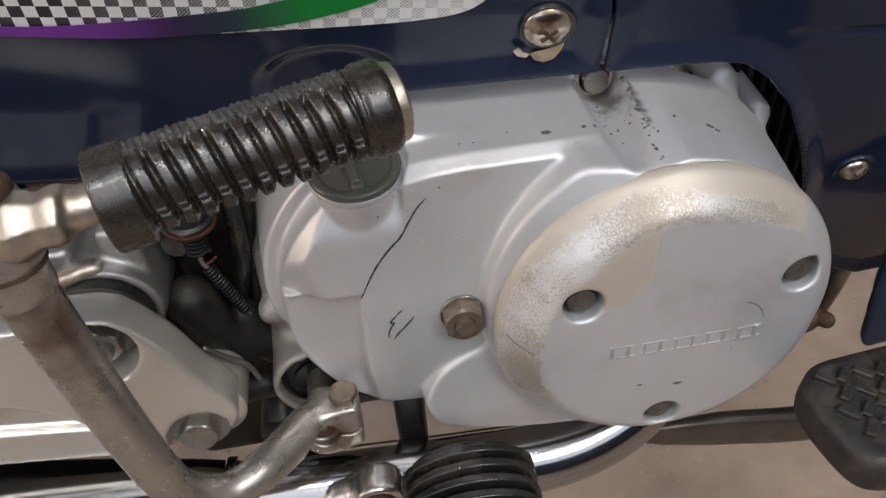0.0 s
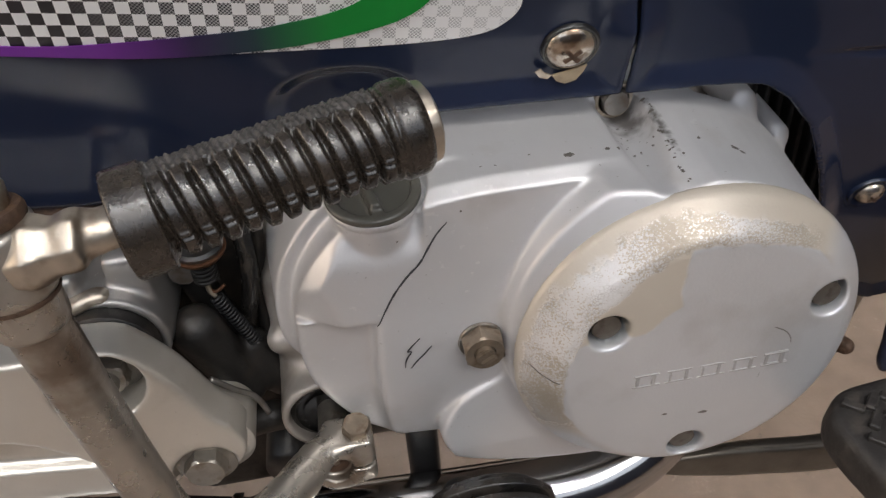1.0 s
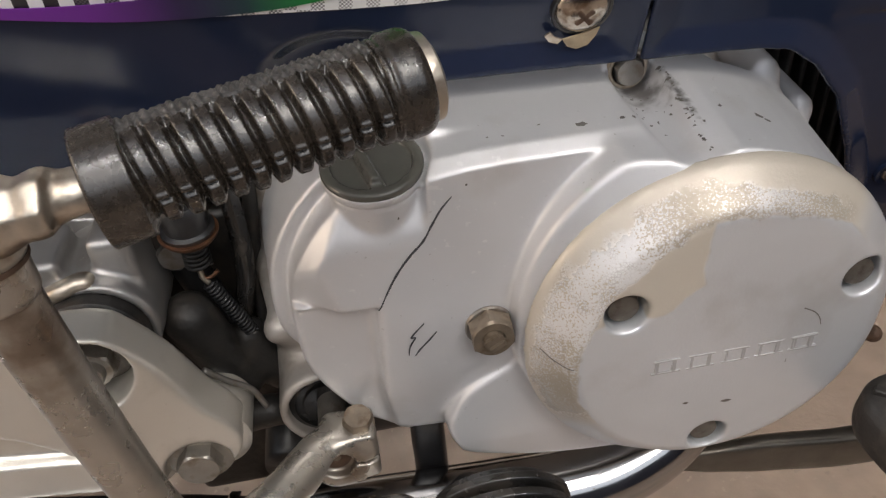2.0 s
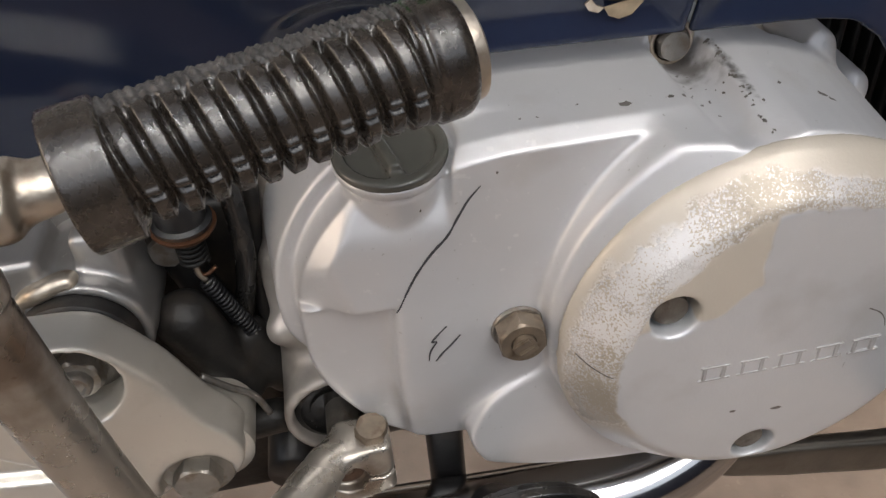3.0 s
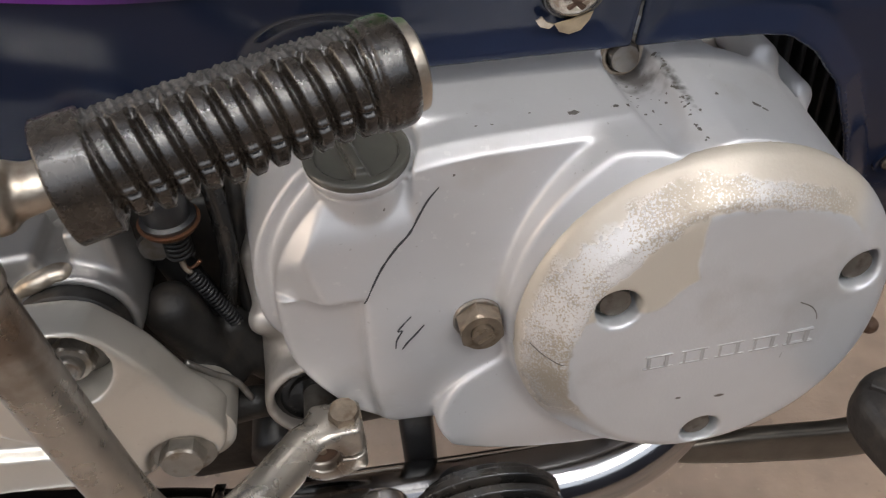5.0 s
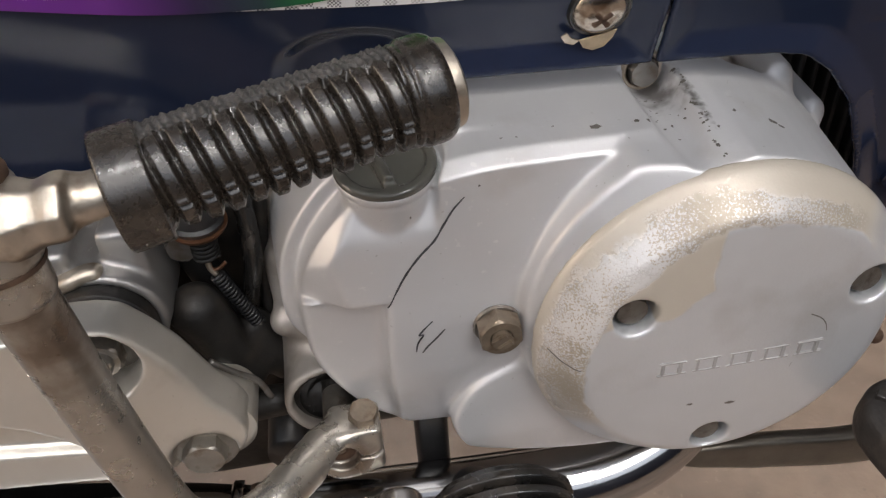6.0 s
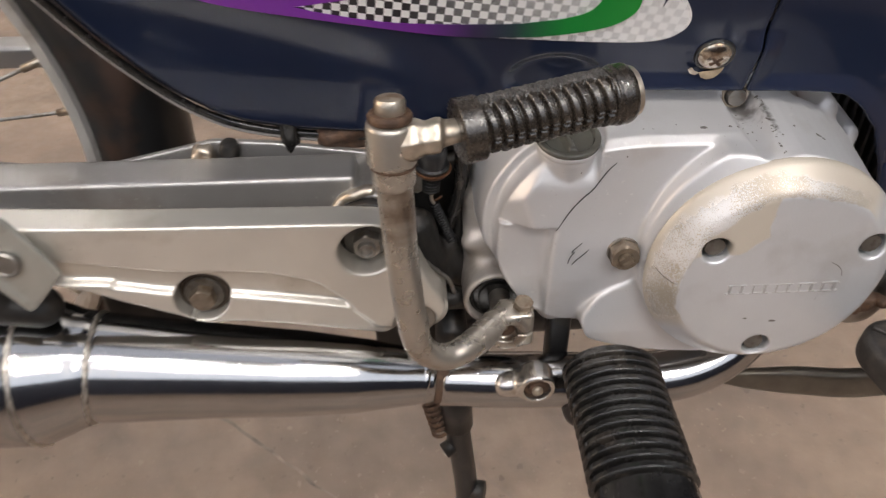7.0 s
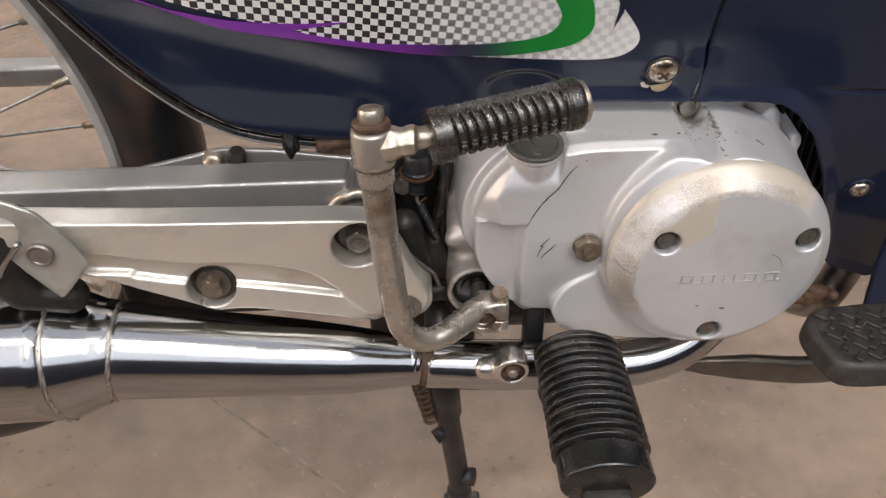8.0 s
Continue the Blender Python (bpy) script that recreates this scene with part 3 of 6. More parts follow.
def hexagon(name, at, axis, across, height, spin=0.0, dome=0.25, hole=0.0):
    """A hexagon head with its corners turned off and a rounded crown."""
    bm = bmesh.new()
    m = Matrix.Translation(at) @ turn_to(axis) @ pose(0, 0, 0, 0, 0, spin)
    R, seg = across / 2 / math.cos(math.pi / 6), 48
    rings = []
    for scale_z, cap in ((0.0, 9.0), (0.72, 9.0), (0.88, 0.985), (1.0, 0.86)):
        ring = []
        for k in range(seg):
            a = 2 * math.pi * k / seg
            b = (a + math.pi / 6) % (math.pi / 3) - math.pi / 6
            r = min(across / 2 / math.cos(b), R * cap)
            ring.append(bm.verts.new(m @ Vector((r * math.cos(a), r * math.sin(a), height * scale_z))))
        rings.append(ring)
    for a, b in zip(rings, rings[1:]):
        for k in range(seg):
            f = bm.faces.new((a[k], a[(k + 1) % seg], b[(k + 1) % seg], b[k]))
            f.smooth = True
    bm.faces.new(rings[0][::-1])
    if hole:
        inner = [bm.verts.new(m @ Vector((hole * math.cos(2 * math.pi * k / seg), hole * math.sin(2 * math.pi * k / seg), height * 0.97))) for k in range(seg)]
        low = [bm.verts.new(m @ Vector((hole * math.cos(2 * math.pi * k / seg), hole * math.sin(2 * math.pi * k / seg), height * 0.6))) for k in range(seg)]
        for a, b in ((rings[-1], inner), (inner, low)):
            for k in range(seg):
                bm.faces.new((a[k], a[(k + 1) % seg], b[(k + 1) % seg], b[k]))
        bm.faces.new(low)
    else:
        top = bm.verts.new(m @ Vector((0, 0, height * (1 + 0.12 * dome))))
        for k in range(seg):
            f = bm.faces.new((rings[-1][k], rings[-1][(k + 1) % seg], top))
            f.smooth = True
    me = bpy.data.meshes.new(name)
    bm.to_mesh(me)
    bm.free()
    me.set_sharp_from_angle(angle=radians(24))
    return me


def coil(name, a, b, radius, turns, wire, seg=8):
    a, b = np.array(a, float), np.array(b, float)
    ax = (b - a) / np.linalg.norm(b - a)
    u = np.cross(ax, [0.3, 0.9, 0.2])
    u /= np.linalg.norm(u)
    v = np.cross(ax, u)
    t = np.linspace(0, 1, int(turns * 18))
    w = 2 * np.pi * turns * t
    path = a + np.outer(t, b - a) + radius * (np.outer(np.cos(w), u) + np.outer(np.sin(w), v))
    return sweep(name, path, wire, seg)


# ---- the workshop: floor, walls, ceiling ----
def slab(name, lo, hi, material, label, category, bevel=0.004):
    bm = bmesh.new()
    bmesh.ops.create_cube(bm, size=1.0, matrix=Matrix.LocRotScale([(a + b) / 2 for a, b in zip(lo, hi)], None, [b - a for a, b in zip(lo, hi)]))
    bmesh.ops.bevel(bm, geom=bm.edges[:], offset=bevel, segments=2, affect="EDGES")
    return tagged(part(name, bm, material), label=label, category=category, kind="structure")


floor = slab("floor", (-4.2, -1.6, -0.12), (4.2, 4.2, 0.0), M_FLOOR, "worn brown concrete floor with stains and hairline cracks", "floor")
slab("wall_north", (-4.2, 4.0, 0.0), (4.2, 4.2, 3.2), M_WALL, "plain painted workshop wall behind the motorcycle", "wall")
# west wall in three pieces, parted to make room for the added warm lamp
for _n, _lo, _hi in (("wall_west_1", (-1.4, 0.0), (-0.95, 3.2)), ("wall_west_2", (1.35, 0.0), (4.0, 3.2)), ("wall_west_3", (-0.95, 2.6), (1.35, 3.2))):
    slab(_n, (-4.2, *_lo), (-4.0, *_hi), M_WALL, "plain painted workshop side wall beside an unseen opening for the warm lamp", "wall")
slab("wall_east", (4.0, -1.4, 0.0), (4.2, 4.0, 3.2), M_WALL, "plain painted workshop side wall", "wall")
slab("wall_south_1", (-4.2, -1.6, 0.0), (-2.75, -1.4, 3.2), M_WALL, "plain painted wall beside the workshop front", "wall")
slab("wall_south_2", (1.95, -1.6, 0.0), (4.2, -1.4, 3.2), M_WALL, "plain painted wall beside the workshop front", "wall")
# low dark wall, itself unseen, put in so the chrome mirrors a dark band
slab("mirrored_wall_south", (-2.75, -1.6, 0.0), (1.95, -1.4, 1.02), M_MIRRORED, "unseen low dark blue wall, added to be mirrored in the chrome", "wall")


def ceiling_slab():
    """One ceiling with an unseen opening left in it for the added overhead lamp."""
    bm = bmesh.new()
    for lo, hi in (((-4.2, -1.6), (4.2, -0.9)), ((-4.2, 2.6), (4.2, 4.2)), ((-4.2, -0.9), (-3.4, 2.6)), ((3.1, -0.9), (4.2, 2.6))):
        bmesh.ops.create_cube(bm, size=1.0, matrix=Matrix.LocRotScale(((lo[0] + hi[0]) / 2, (lo[1] + hi[1]) / 2, 3.275), None, (hi[0] - lo[0], hi[1] - lo[1], 0.15)))
    return tagged(part("ceiling", bm, M_CEIL), label="whitewashed plain workshop ceiling, opened for the added overhead lamp", category="ceiling", kind="structure")


ceiling_slab()
_yard = bmesh.new()
bmesh.ops.create_grid(_yard, x_segments=2, y_segments=2, size=300, matrix=pose(0, -301.7, -0.12))
tagged(part("ground", _yard, M_FLOOR), label="pale bare ground outside the open workshop front", category="ground", kind="structure")

M_TUBE = lamp_material("lit_tube", TUBE)
M_FIT = mat("white_enamel", (0.75, 0.75, 0.73), 0.4, var=0.05)


def tube_light(x, y):
    lamp = tagged(new("ceiling_light"), label="white fluorescent batten light with one lit tube", category="ceiling light", group="ceiling tube lights")
    lamp.location = (x, y, 3.2)
    bm = bmesh.new()
    bmesh.ops.create_cube(bm, size=1.0, matrix=Matrix.LocRotScale((x, y, 3.17), None, (1.25, 0.07, 0.06)))
    bmesh.ops.bevel(bm, geom=bm.edges[:], offset=0.006, segments=2, affect="EDGES")
    part("housing", bm, M_FIT, lamp)
    part("tube", sweep("tube", [(x - 0.6, y, 3.115), (x, y, 3.115), (x + 0.6, y, 3.115)], 0.016, 16), M_TUBE, lamp, "lit fluorescent tube")


for tx in (-2.1, -0.35, 1.4):
    for ty in (-1.15, 3.1):
        tube_light(tx, ty)

# ---- the motorcycle ----
bike = tagged(new("motorcycle"), label="used small motorcycle with silver engine and navy fairing", category="motorcycle")
bike.location = (0.0, 0.33, 0.0)

# right crankcase cover: plan (x, z) seen from the side, y into the bike
DX, DZ = 0.0772, 0.3372
BODY = loop_through([(-0.0535, 0.346), (-0.0515, 0.363), (-0.045, 0.3765), (-0.034, 0.3885), (-0.018, 0.397), (0.004, 0.4010), (0.030, 0.4015), (0.058, 0.4012),
                     (0.0850, 0.3995), (0.1108, 0.3885), (0.1305, 0.3670), (0.1395, 0.342), (0.1362, 0.312), (0.1195, 0.2882), (0.094, 0.2735), (0.060, 0.2755),
                     (0.030, 0.2805), (0.004, 0.2875), (-0.010, 0.2895), (-0.021, 0.2912), (-0.0345, 0.2985), (-0.0460, 0.3135), (-0.0525, 0.3290)], 5)
WING = loop_through([(0.022, 0.3250), (0.0125, 0.3225), (0.0000, 0.3150), (-0.0070, 0.3050), (-0.0090, 0.2975), (-0.0062, 0.2885), (-0.0015, 0.2835), (0.0190, 0.2765), (0.0460, 0.2722), (0.0640, 0.2740), (0.060, 0.300)], 6)
FLANGE = loop_through([(-0.0605, 0.3480), (-0.0575, 0.3655), (-0.0500, 0.3800), (-0.0385, 0.3925), (-0.022, 0.401), (0.0, 0.4035), (0.02, 0.39), (0.02, 0.31), (-0.02, 0.300), (-0.045, 0.318), (-0.058, 0.333)], 5)


def crankcase_cover(P):
    X, Y, Z = P
    plan = d_plan(X, Z, BODY)
    # walls widen towards the engine; the front edge is chamfered
    grow = np.where(Y < 0.2315, -(0.2315 - Y) * 0.64, (Y - 0.2315) * 0.10)
    right = np.clip((X - 0.05) / 0.03, 0, 1)
    grow = grow * (1 - right) + right * (np.clip(Y - 0.214, 0, 1) * 0.14 - 0.0015)
    front = 0.2225 + 0.004 * np.clip((Z - 0.345) / 0.05, 0, 1) + 0.0085 * np.clip((0.325 - Z) / 0.035, 0, 1) ** 1.5
    ahead = np.clip((X - 0.058) / 0.006, 0, 1)
    front = front * (1 - ahead) + ahead * 0.2140
    back = 0.285 - 0.020 * np.clip((X - 0.075) / 0.02, 0, 1)
    d = smax(smax(plan - grow, (front - Y) * 0.9, 0.0007), Y - back, 0.001)
    # the lower rear corner lies deeper, behind a rounded upright step
    deep = smax(smax(X + 0.0270 + 0.0015 * np.sin((Z - 0.29) * 50), Z - 0.3553, 0.0006), Y - 0.2312, 0.004)
    d = smax(d, -deep, 0.0022)
    # the rear upper corner falls away in a facet
    facet = (-(X + 0.0385 + 0.22 * (Z - 0.357)) * 0.60 - (Y - 0.2240) * 0.80)
    d = smax(d, -np.maximum(-facet, 0.3553 - Z), 0.0012)
    # the upper rear corner slopes back round the filler neck
    slope = smax((0.3775 + 2.05 * (Y - 0.2248) - Z) * 0.438, X + 0.0085, 0.003)
    d = smax(d, -slope, 0.0014)
    flange = smax(d_plan(X, Z, FLANGE) - 0.1 * (Y - 0.245), np.maximum(0.2425 - Y, Y - 0.285), 0.002)
    d = smin(d, flange, 0.0015)
    # shoulder round the rotor cover
    r = np.hypot(X - 0.0798, Z - 0.3425)
    shoulder = smax(smax(r - 0.0648 - (Y - 0.2175) * 0.18, (0.2172 - (0.0648 - r) * 0.45 - Y) * 0.91, 0.0014), Y - 0.2300, 0.001)
    d = smin(d, smax(smax(shoulder, Z - 0.4012 - 0.13 * (Y - 0.236), 0.0014), X - 0.0690, 0.008), 0.0016)
    wing = smax(d_plan(X, Z, WING) - 0.10 * (Y - 0.222), np.maximum(0.2195 + 0.05 * np.abs(Z - 0.29) - Y, Y - 0.27), 0.0020)
    d = smin(d, wing, 0.0012)
    # oil filler neck
    rn, up = np.hypot(X + 0.0219, Y - 0.2385), Z - 0.3968 - 0.18 * (Y - 0.2385)
    d = smax(d, -smax(rn - 0.0172, -0.0022 - up, 0.001), 0.0012)
    neck = smax(rn - 0.0110 - 0.19 * np.clip(Z - 0.3755, 0, 1) - 0.0005 * (up > -0.0034), np.maximum(0.360 - Z, up), 0.0008)
    neck = smax(neck, -smax(np.abs(up + 0.0036) - 0.0004, 0.0132 - rn, 0.0002), 0.0006)
    d = smin(d, neck, 0.0007)
    # lug at the lower edge
    d = smin(d, d_capsule(P, (-0.0215, 0.240, 0.2935), (-0.0215, 0.28, 0.2935), 0.0085), 0.002)
    # lugs on the upper front
    d = smin(d, d_capsule(P, (0.1150, 0.2690, 0.3935), (0.1160, 0.30, 0.3940), 0.0056, 0.0070), 0.006)
    d = smin(d, d_capsule(P, (0.1330, 0.2720, 0.3760), (0.1335, 0.30, 0.3765), 0.0055, 0.0070), 0.006)
    # channel for the upper bolt
    boss = smax(d_capsule(P, (0.0648, 0.2680, 0.4015), (0.0648, 0.30, 0.4015), 0.0088), 0.266 - Y, 0.001)
    d = smin(d, boss, 0.002)
    gro = smax(np.sqrt((X - 0.0642) ** 2 + ((Z - 0.4060) * 0.9) ** 2) - 0.0080, Y - 0.2640, 0.0015)
    d = smax(d, -gro, 0.0010)
    d = smax(d, -d_cyl(P, "y", (0.0648, 0.4030), 0.0060, 0.25, 0.2725, 0.0006), 0.0008)
    # seat of the rotor cover
    return smax(d, -smax(np.hypot(X - DX, Z - DZ) - 0.057, (Y - 0.2165), 0.0005), 0.0006)


cover = part("crankcase_cover", solid("crankcase_cover", crankcase_cover, (-0.068, 0.208, 0.264), (0.156, 0.298, 0.414), 0.0007), M_COVER, bike, "silver painted cast cover with scuffs and pen marks")

# round rotor cover with three bolt wells
WELLS = ((0.0442, 0.3570), (0.1186, 0.3558), (0.0775, 0.2946))


def rotor_cover(P):
    X, Y, Z = P
    r = np.hypot(X - DX, Z - DZ)
    # shallow dome with a full rounded rim
    face = 0.1998 + 0.0012 * (r / 0.05) ** 2
    # the flat face lies a little off centre, so the slope is widest at the upper rear
    slope = (np.hypot(X - DX - 0.0013, Z - DZ) - 0.0492) * 0.70 + (0.2008 - Y) * 0.71
    body = smax(smax(r - 0.0607 - 0.12 * (Y - 0.214), slope, 0.0016), face - Y, 0.0020)
    d = smax(body, Y - 0.2150, 0.0004)
    for x, z in WELLS:
        w = np.hypot(X - x, Z - z)
        d = smax(d, -smax(w - 0.0068, Y - 0.2138, 0.0004), 0.0013)
    return d


M_DISC = disc_material(DX + 0.0020, DZ - 0.0008)
rotor = part("rotor_cover", solid("rotor_cover", rotor_cover, (0.013, 0.196, 0.273), (0.141, 0.2165, 0.401), 0.00065), M_DISC, bike, "round silver rotor cover with yellowed, flaking paint")
for (x, z), spin in zip(WELLS, (8, 25, 14)):
    part("bolt", hexagon("bolt", (x, 0.2136, z), (0, -1, 0), 0.0094, 0.0100, spin), M_DEEP, rotor, "grey hexagon bolt sunk in its well")
M_MARK = mat("worn_raised_silver", (0.42, 0.41, 0.405), 0.5, 0.3, var=0.1, var_scale=120, bump=0.1, bump_scale=700)
# raised plain bars where the maker's name stands
for k in range(5):
    bm = bmesh.new()
    x0 = 0.0535 + 0.0113 * k
    for lo, hi, w in ((0.0, 0.0010, 0.0098), (0.0050, 0.0060, 0.0088)):
        bmesh.ops.create_cube(bm, size=1.0, matrix=Matrix.LocRotScale((x0 + 0.0047, 0.2001, 0.3305 + (lo + hi) / 2), None, (w, 0.0009, hi - lo)))
    for off, w in ((0.0016, 0.0013), (0.0072, 0.0017)):
        bmesh.ops.create_cube(bm, size=1.0, matrix=Matrix.LocRotScale((x0 + off, 0.2001, 0.3335), None, (w, 0.0009, 0.0052)))
    bmesh.ops.bevel(bm, geom=bm.edges[:], offset=0.0003, segments=2, affect="EDGES")
    part("raised_mark", bm, M_MARK, rotor)

# oil filler cap
def filler_cap(P):
    X, Y, Z = P
    # a low lid that leans forward, with two wells beside a grip bar
    x, y = X + 0.0219, Y - 0.2385
    r, up = np.hypot(x, y), Z - 0.3968 - 0.18 * y
    d = smax(r - 0.0153, np.maximum(-0.0004 - up, up - 0.0022), 0.0009)
    across = x + 0.0022 + 0.25 * y
    well = smax(smax(r - 0.0120, 0.0020 - np.abs(across), 0.0010), 0.0007 - up, 0.0006)
    bar = smax(np.abs(across) - 0.0016, np.maximum(np.abs(y) - 0.0105, np.abs(up - 0.0020) - 0.0022), 0.0012)
    return smin(smax(d, -well, 0.0006), bar, 0.0010)


part("oil_filler_cap", solid("oil_filler_cap", filler_cap, (-0.040, 0.220, 0.389), (-0.004, 0.257, 0.410), 0.0005), M_CAP, cover, "dark grey plastic cap with a raised grip")

# adjuster nut on the cover
part("washer", lathe("washer", [(0.0, 0.0), (0.0078, 0.0), (0.0080, 0.0006), (0.0076, 0.0014), (0.0, 0.0014)], (0.0074, 0.2226, 0.3425)), M_BOLT, cover)
nut = part("adjuster_nut", hexagon("adjuster_nut", (0.0074, 0.2214, 0.3425), (0, -1, 0), 0.0132, 0.0062, 6, hole=0.0037), M_BRASS, cover, "brown-stained hexagon lock nut")
_bm = bmesh.new()
bmesh.ops.create_cone(_bm, cap_ends=True, segments=32, radius1=0.0034, radius2=0.0034, depth=0.004, matrix=Matrix.Translation((0.0074, 0.2158, 0.3425)) @ turn_to((0, -1, 0)))
part("screw_end", _bm, M_BRASS, nut)
for s in (-1, 1):
    _bm = bmesh.new()
    bmesh.ops.create_cube(_bm, size=1.0, matrix=Matrix.Translation((0.0074, 0.2136, 0.3425)) @ pose(0, 0, 0, 0, -32, 0) @ Matrix.LocRotScale((0, 0, s * 0.0018), None, (0.0056, 0.0012, 0.0022)))
    bmesh.ops.bevel(_bm, geom=_bm.edges[:], offset=0.0004, segments=2, affect="EDGES")
    part("slot_edge", _bm, M_BRASS, nut)

# upper bolt in its channel
part("bolt", hexagon("bolt", (0.0648, 0.2700, 0.4035), (0, -1, 0), 0.0088, 0.0085, 12), M_BOLT, cover, "grimy hexagon bolt in a cast channel")


def eyelet(P):
    """Bent sheet eyelet under the bolt head, with a pointed ear on each side."""
    X, Y, Z = P
    r = np.hypot(X - 0.0648, Z - 0.4035)
    ring = smax(np.abs(r - 0.0062) - 0.0010, np.maximum(0.2640 - Y, Y - 0.2705), 0.0006)
    ears = smax(np.abs(X - 0.0648) * 0.45 + np.abs(Z - 0.4022) - 0.0042, np.maximum(0.2655 - Y, Y - 0.2672), 0.0004)
    return smin(ring, smax(ears, 0.0060 - r, 0.0004), 0.0008)


part("eyelet", solid("eyelet", eyelet, (0.052, 0.262, 0.395), (0.078, 0.272, 0.412), 0.0004), M_KNUCKLE, cover, "bent bright eyelet under the bolt")

# crankcase behind the cover, and the boss round the kick shaft
def crankcase(P):
    X, Y, Z = P
    d = d_cyl(P, "y", (-0.0505, 0.2925), 0.0185, 0.2445, 0.30, 0.002)
    d = smin(d, d_capsule(P, (-0.0545, 0.268, 0.305), (-0.0560, 0.276, 0.340), 0.0125), 0.006)
    d = smin(d, d_capsule(P, (-0.0635, 0.262, 0.3215), (-0.0560, 0.262, 0.3215), 0.0060), 0.004)
    d = smin(d, d_box(P, (0.03, 0.315, 0.345), (0.085, 0.030, 0.052), 0.012), 0.006)
    d = smin(d, d_box(P, (-0.030, 0.300, 0.330), (0.035, 0.024, 0.055), 0.01), 0.006)
    return smax(d, -d_cyl(P, "y", (-0.0505, 0.2925), 0.0152, 0.240, 0.2530, 0.0006), 0.001)


case = part("crankcase", solid("crankcase", crankcase, (-0.09, 0.240, 0.262), (0.122, 0.350, 0.405), 0.0014), M_CASE, bike, "bare cast crankcase with brown grime")
part("shaft_seal", lathe("shaft_seal", [(0.0075, 0.0), (0.0150, 0.0), (0.0150, 0.0040), (0.0128, 0.0052), (0.0122, 0.0036), (0.0100, 0.0036), (0.0095, 0.0050), (0.0075, 0.0050)], (-0.0505, 0.2530, 0.2925)), M_RUBBER, case, "black rubber oil seal")

# ---- navy fairing: one plane, y + 0.4 z + 0.07 x = 0.4248 ----
FN = Vector((0.07, 1.0, 0.4)).normalized()


def fair_y(x, z):
    return 0.4248 - 0.4 * z - 0.07 * x


SIDE = np.array([(-0.29, 0.62), (-0.275, 0.515), (-0.2559, 0.475), (-0.2374, 0.4405), (-0.2239, 0.4208), (-0.2082, 0.4022), (-0.1924, 0.3898), (-0.1776, 0.3834), (-0.1555, 0.3790), (-0.1261, 0.3765), (-0.095, 0.3770),
                 (-0.065, 0.3820), (-0.042, 0.3950), (-0.025, 0.4075), (-0.0046, 0.4115), (0.030, 0.4117), (0.0627, 0.4115), (0.0618, 0.4391), (0.0600, 0.4728), (0.055, 0.62)])
SHIELD = np.array([(0.0634, 0.4113), (0.100, 0.4110), (0.1115, 0.4090), (0.1227, 0.4014), (0.1375, 0.3854), (0.1541, 0.3573), (0.1661, 0.3328), (0.178, 0.300), (0.190, 0.272), (0.205, 0.255), (0.235, 0.2420), (0.262, 0.248), (0.300, 0.29), (0.36, 0.40), (0.37, 0.62), (0.0557, 0.62), (0.0607, 0.4728), (0.0625, 0.4391)])


def panel_solid(plan, lip_on):
    def fn(P):
        X, Y, Z = P
        d = d_plan(X, Z, plan)
        off = (Y - fair_y(X, Z)) / 1.08
        lip = np.clip(d + 0.0095, 0, 0.0095) * np.clip((0.445 - Z) / 0.01, 0, 1) * np.clip((X - lip_on) / 0.02, 0, 1)
        # rolled edge away from the lip
        edge = np.clip(d + 0.007, 0, 0.007) ** 2 / 0.007 * 0.7 * (1 - np.clip((X - lip_on) / 0.02, 0, 1)) * np.clip((0.5 - Z) / 0.01, 0, 1)
        off = off + lip * 0.42 - edge
        # moulded crease of the leg shield
        off = off - 0.0016 * np.exp(-((Z - 0.4183 + 0.055 * (X - 0.128)) / 0.0013) ** 2) * np.clip((X - 0.122) / 0.03, 0, 1)
        dent = smax(np.hypot((X + 0.026) / 1.6, Z - 0.417) - 0.0155, -1.0, 0.001)
        off = off - 0.0035 * np.clip(-dent / 0.004, 0, 1) * (1 - np.clip((X - 0.05) / 0.01, 0, 1))
        return smax(d, np.abs(off - 0.0015) - 0.0015, 0.0012)
    return fn


panel = part("side_panel", solid("side_panel", panel_solid(SIDE, -0.03), (-0.296, 0.155, 0.370), (0.068, 0.312, 0.626), 0.0009, 5), M_NAVY, bike, "glossy navy plastic side panel")
shield = part("leg_shield", solid("leg_shield", panel_solid(SHIELD, 0.0), (0.05, 0.135, 0.236), (0.376, 0.325, 0.626), 0.0009, 5), M_NAVY, bike, "glossy navy plastic leg shield")

# inner flange of the leg shield, nearer than its face
def shield_flange(P):
    X, Y, Z = P
    edge = 0.2055 + 0.10 * np.clip(0.285 - Z, 0, 1) + 0.9 * np.clip(0.245 - Z, 0, 0.03) ** 1.2
    return smax(smax(edge - X, np.maximum(Z - 0.330, 0.236 - Z), 0.003), np.maximum(0.2590 + 0.10 * (X - 0.2) - Y, Y - 0.2640 - 0.10 * (X - 0.2)), 0.0025)


part("flange", solid("flange", shield_flange, (0.196, 0.252, 0.228), (0.31, 0.284, 0.336), 0.0016), M_NAVY, shield, "dark navy inner flange")
# unseen mass in place of frame, engine and far side, added to block light
def blocker_mass(P):
    X, Y, Z = P
    return smin(d_box(P, (0.04, 0.385, 0.540), (0.27, 0.085, 0.120), 0.02), d_box(P, (0.10, 0.385, 0.340), (0.10, 0.055, 0.075), 0.02), 0.01)


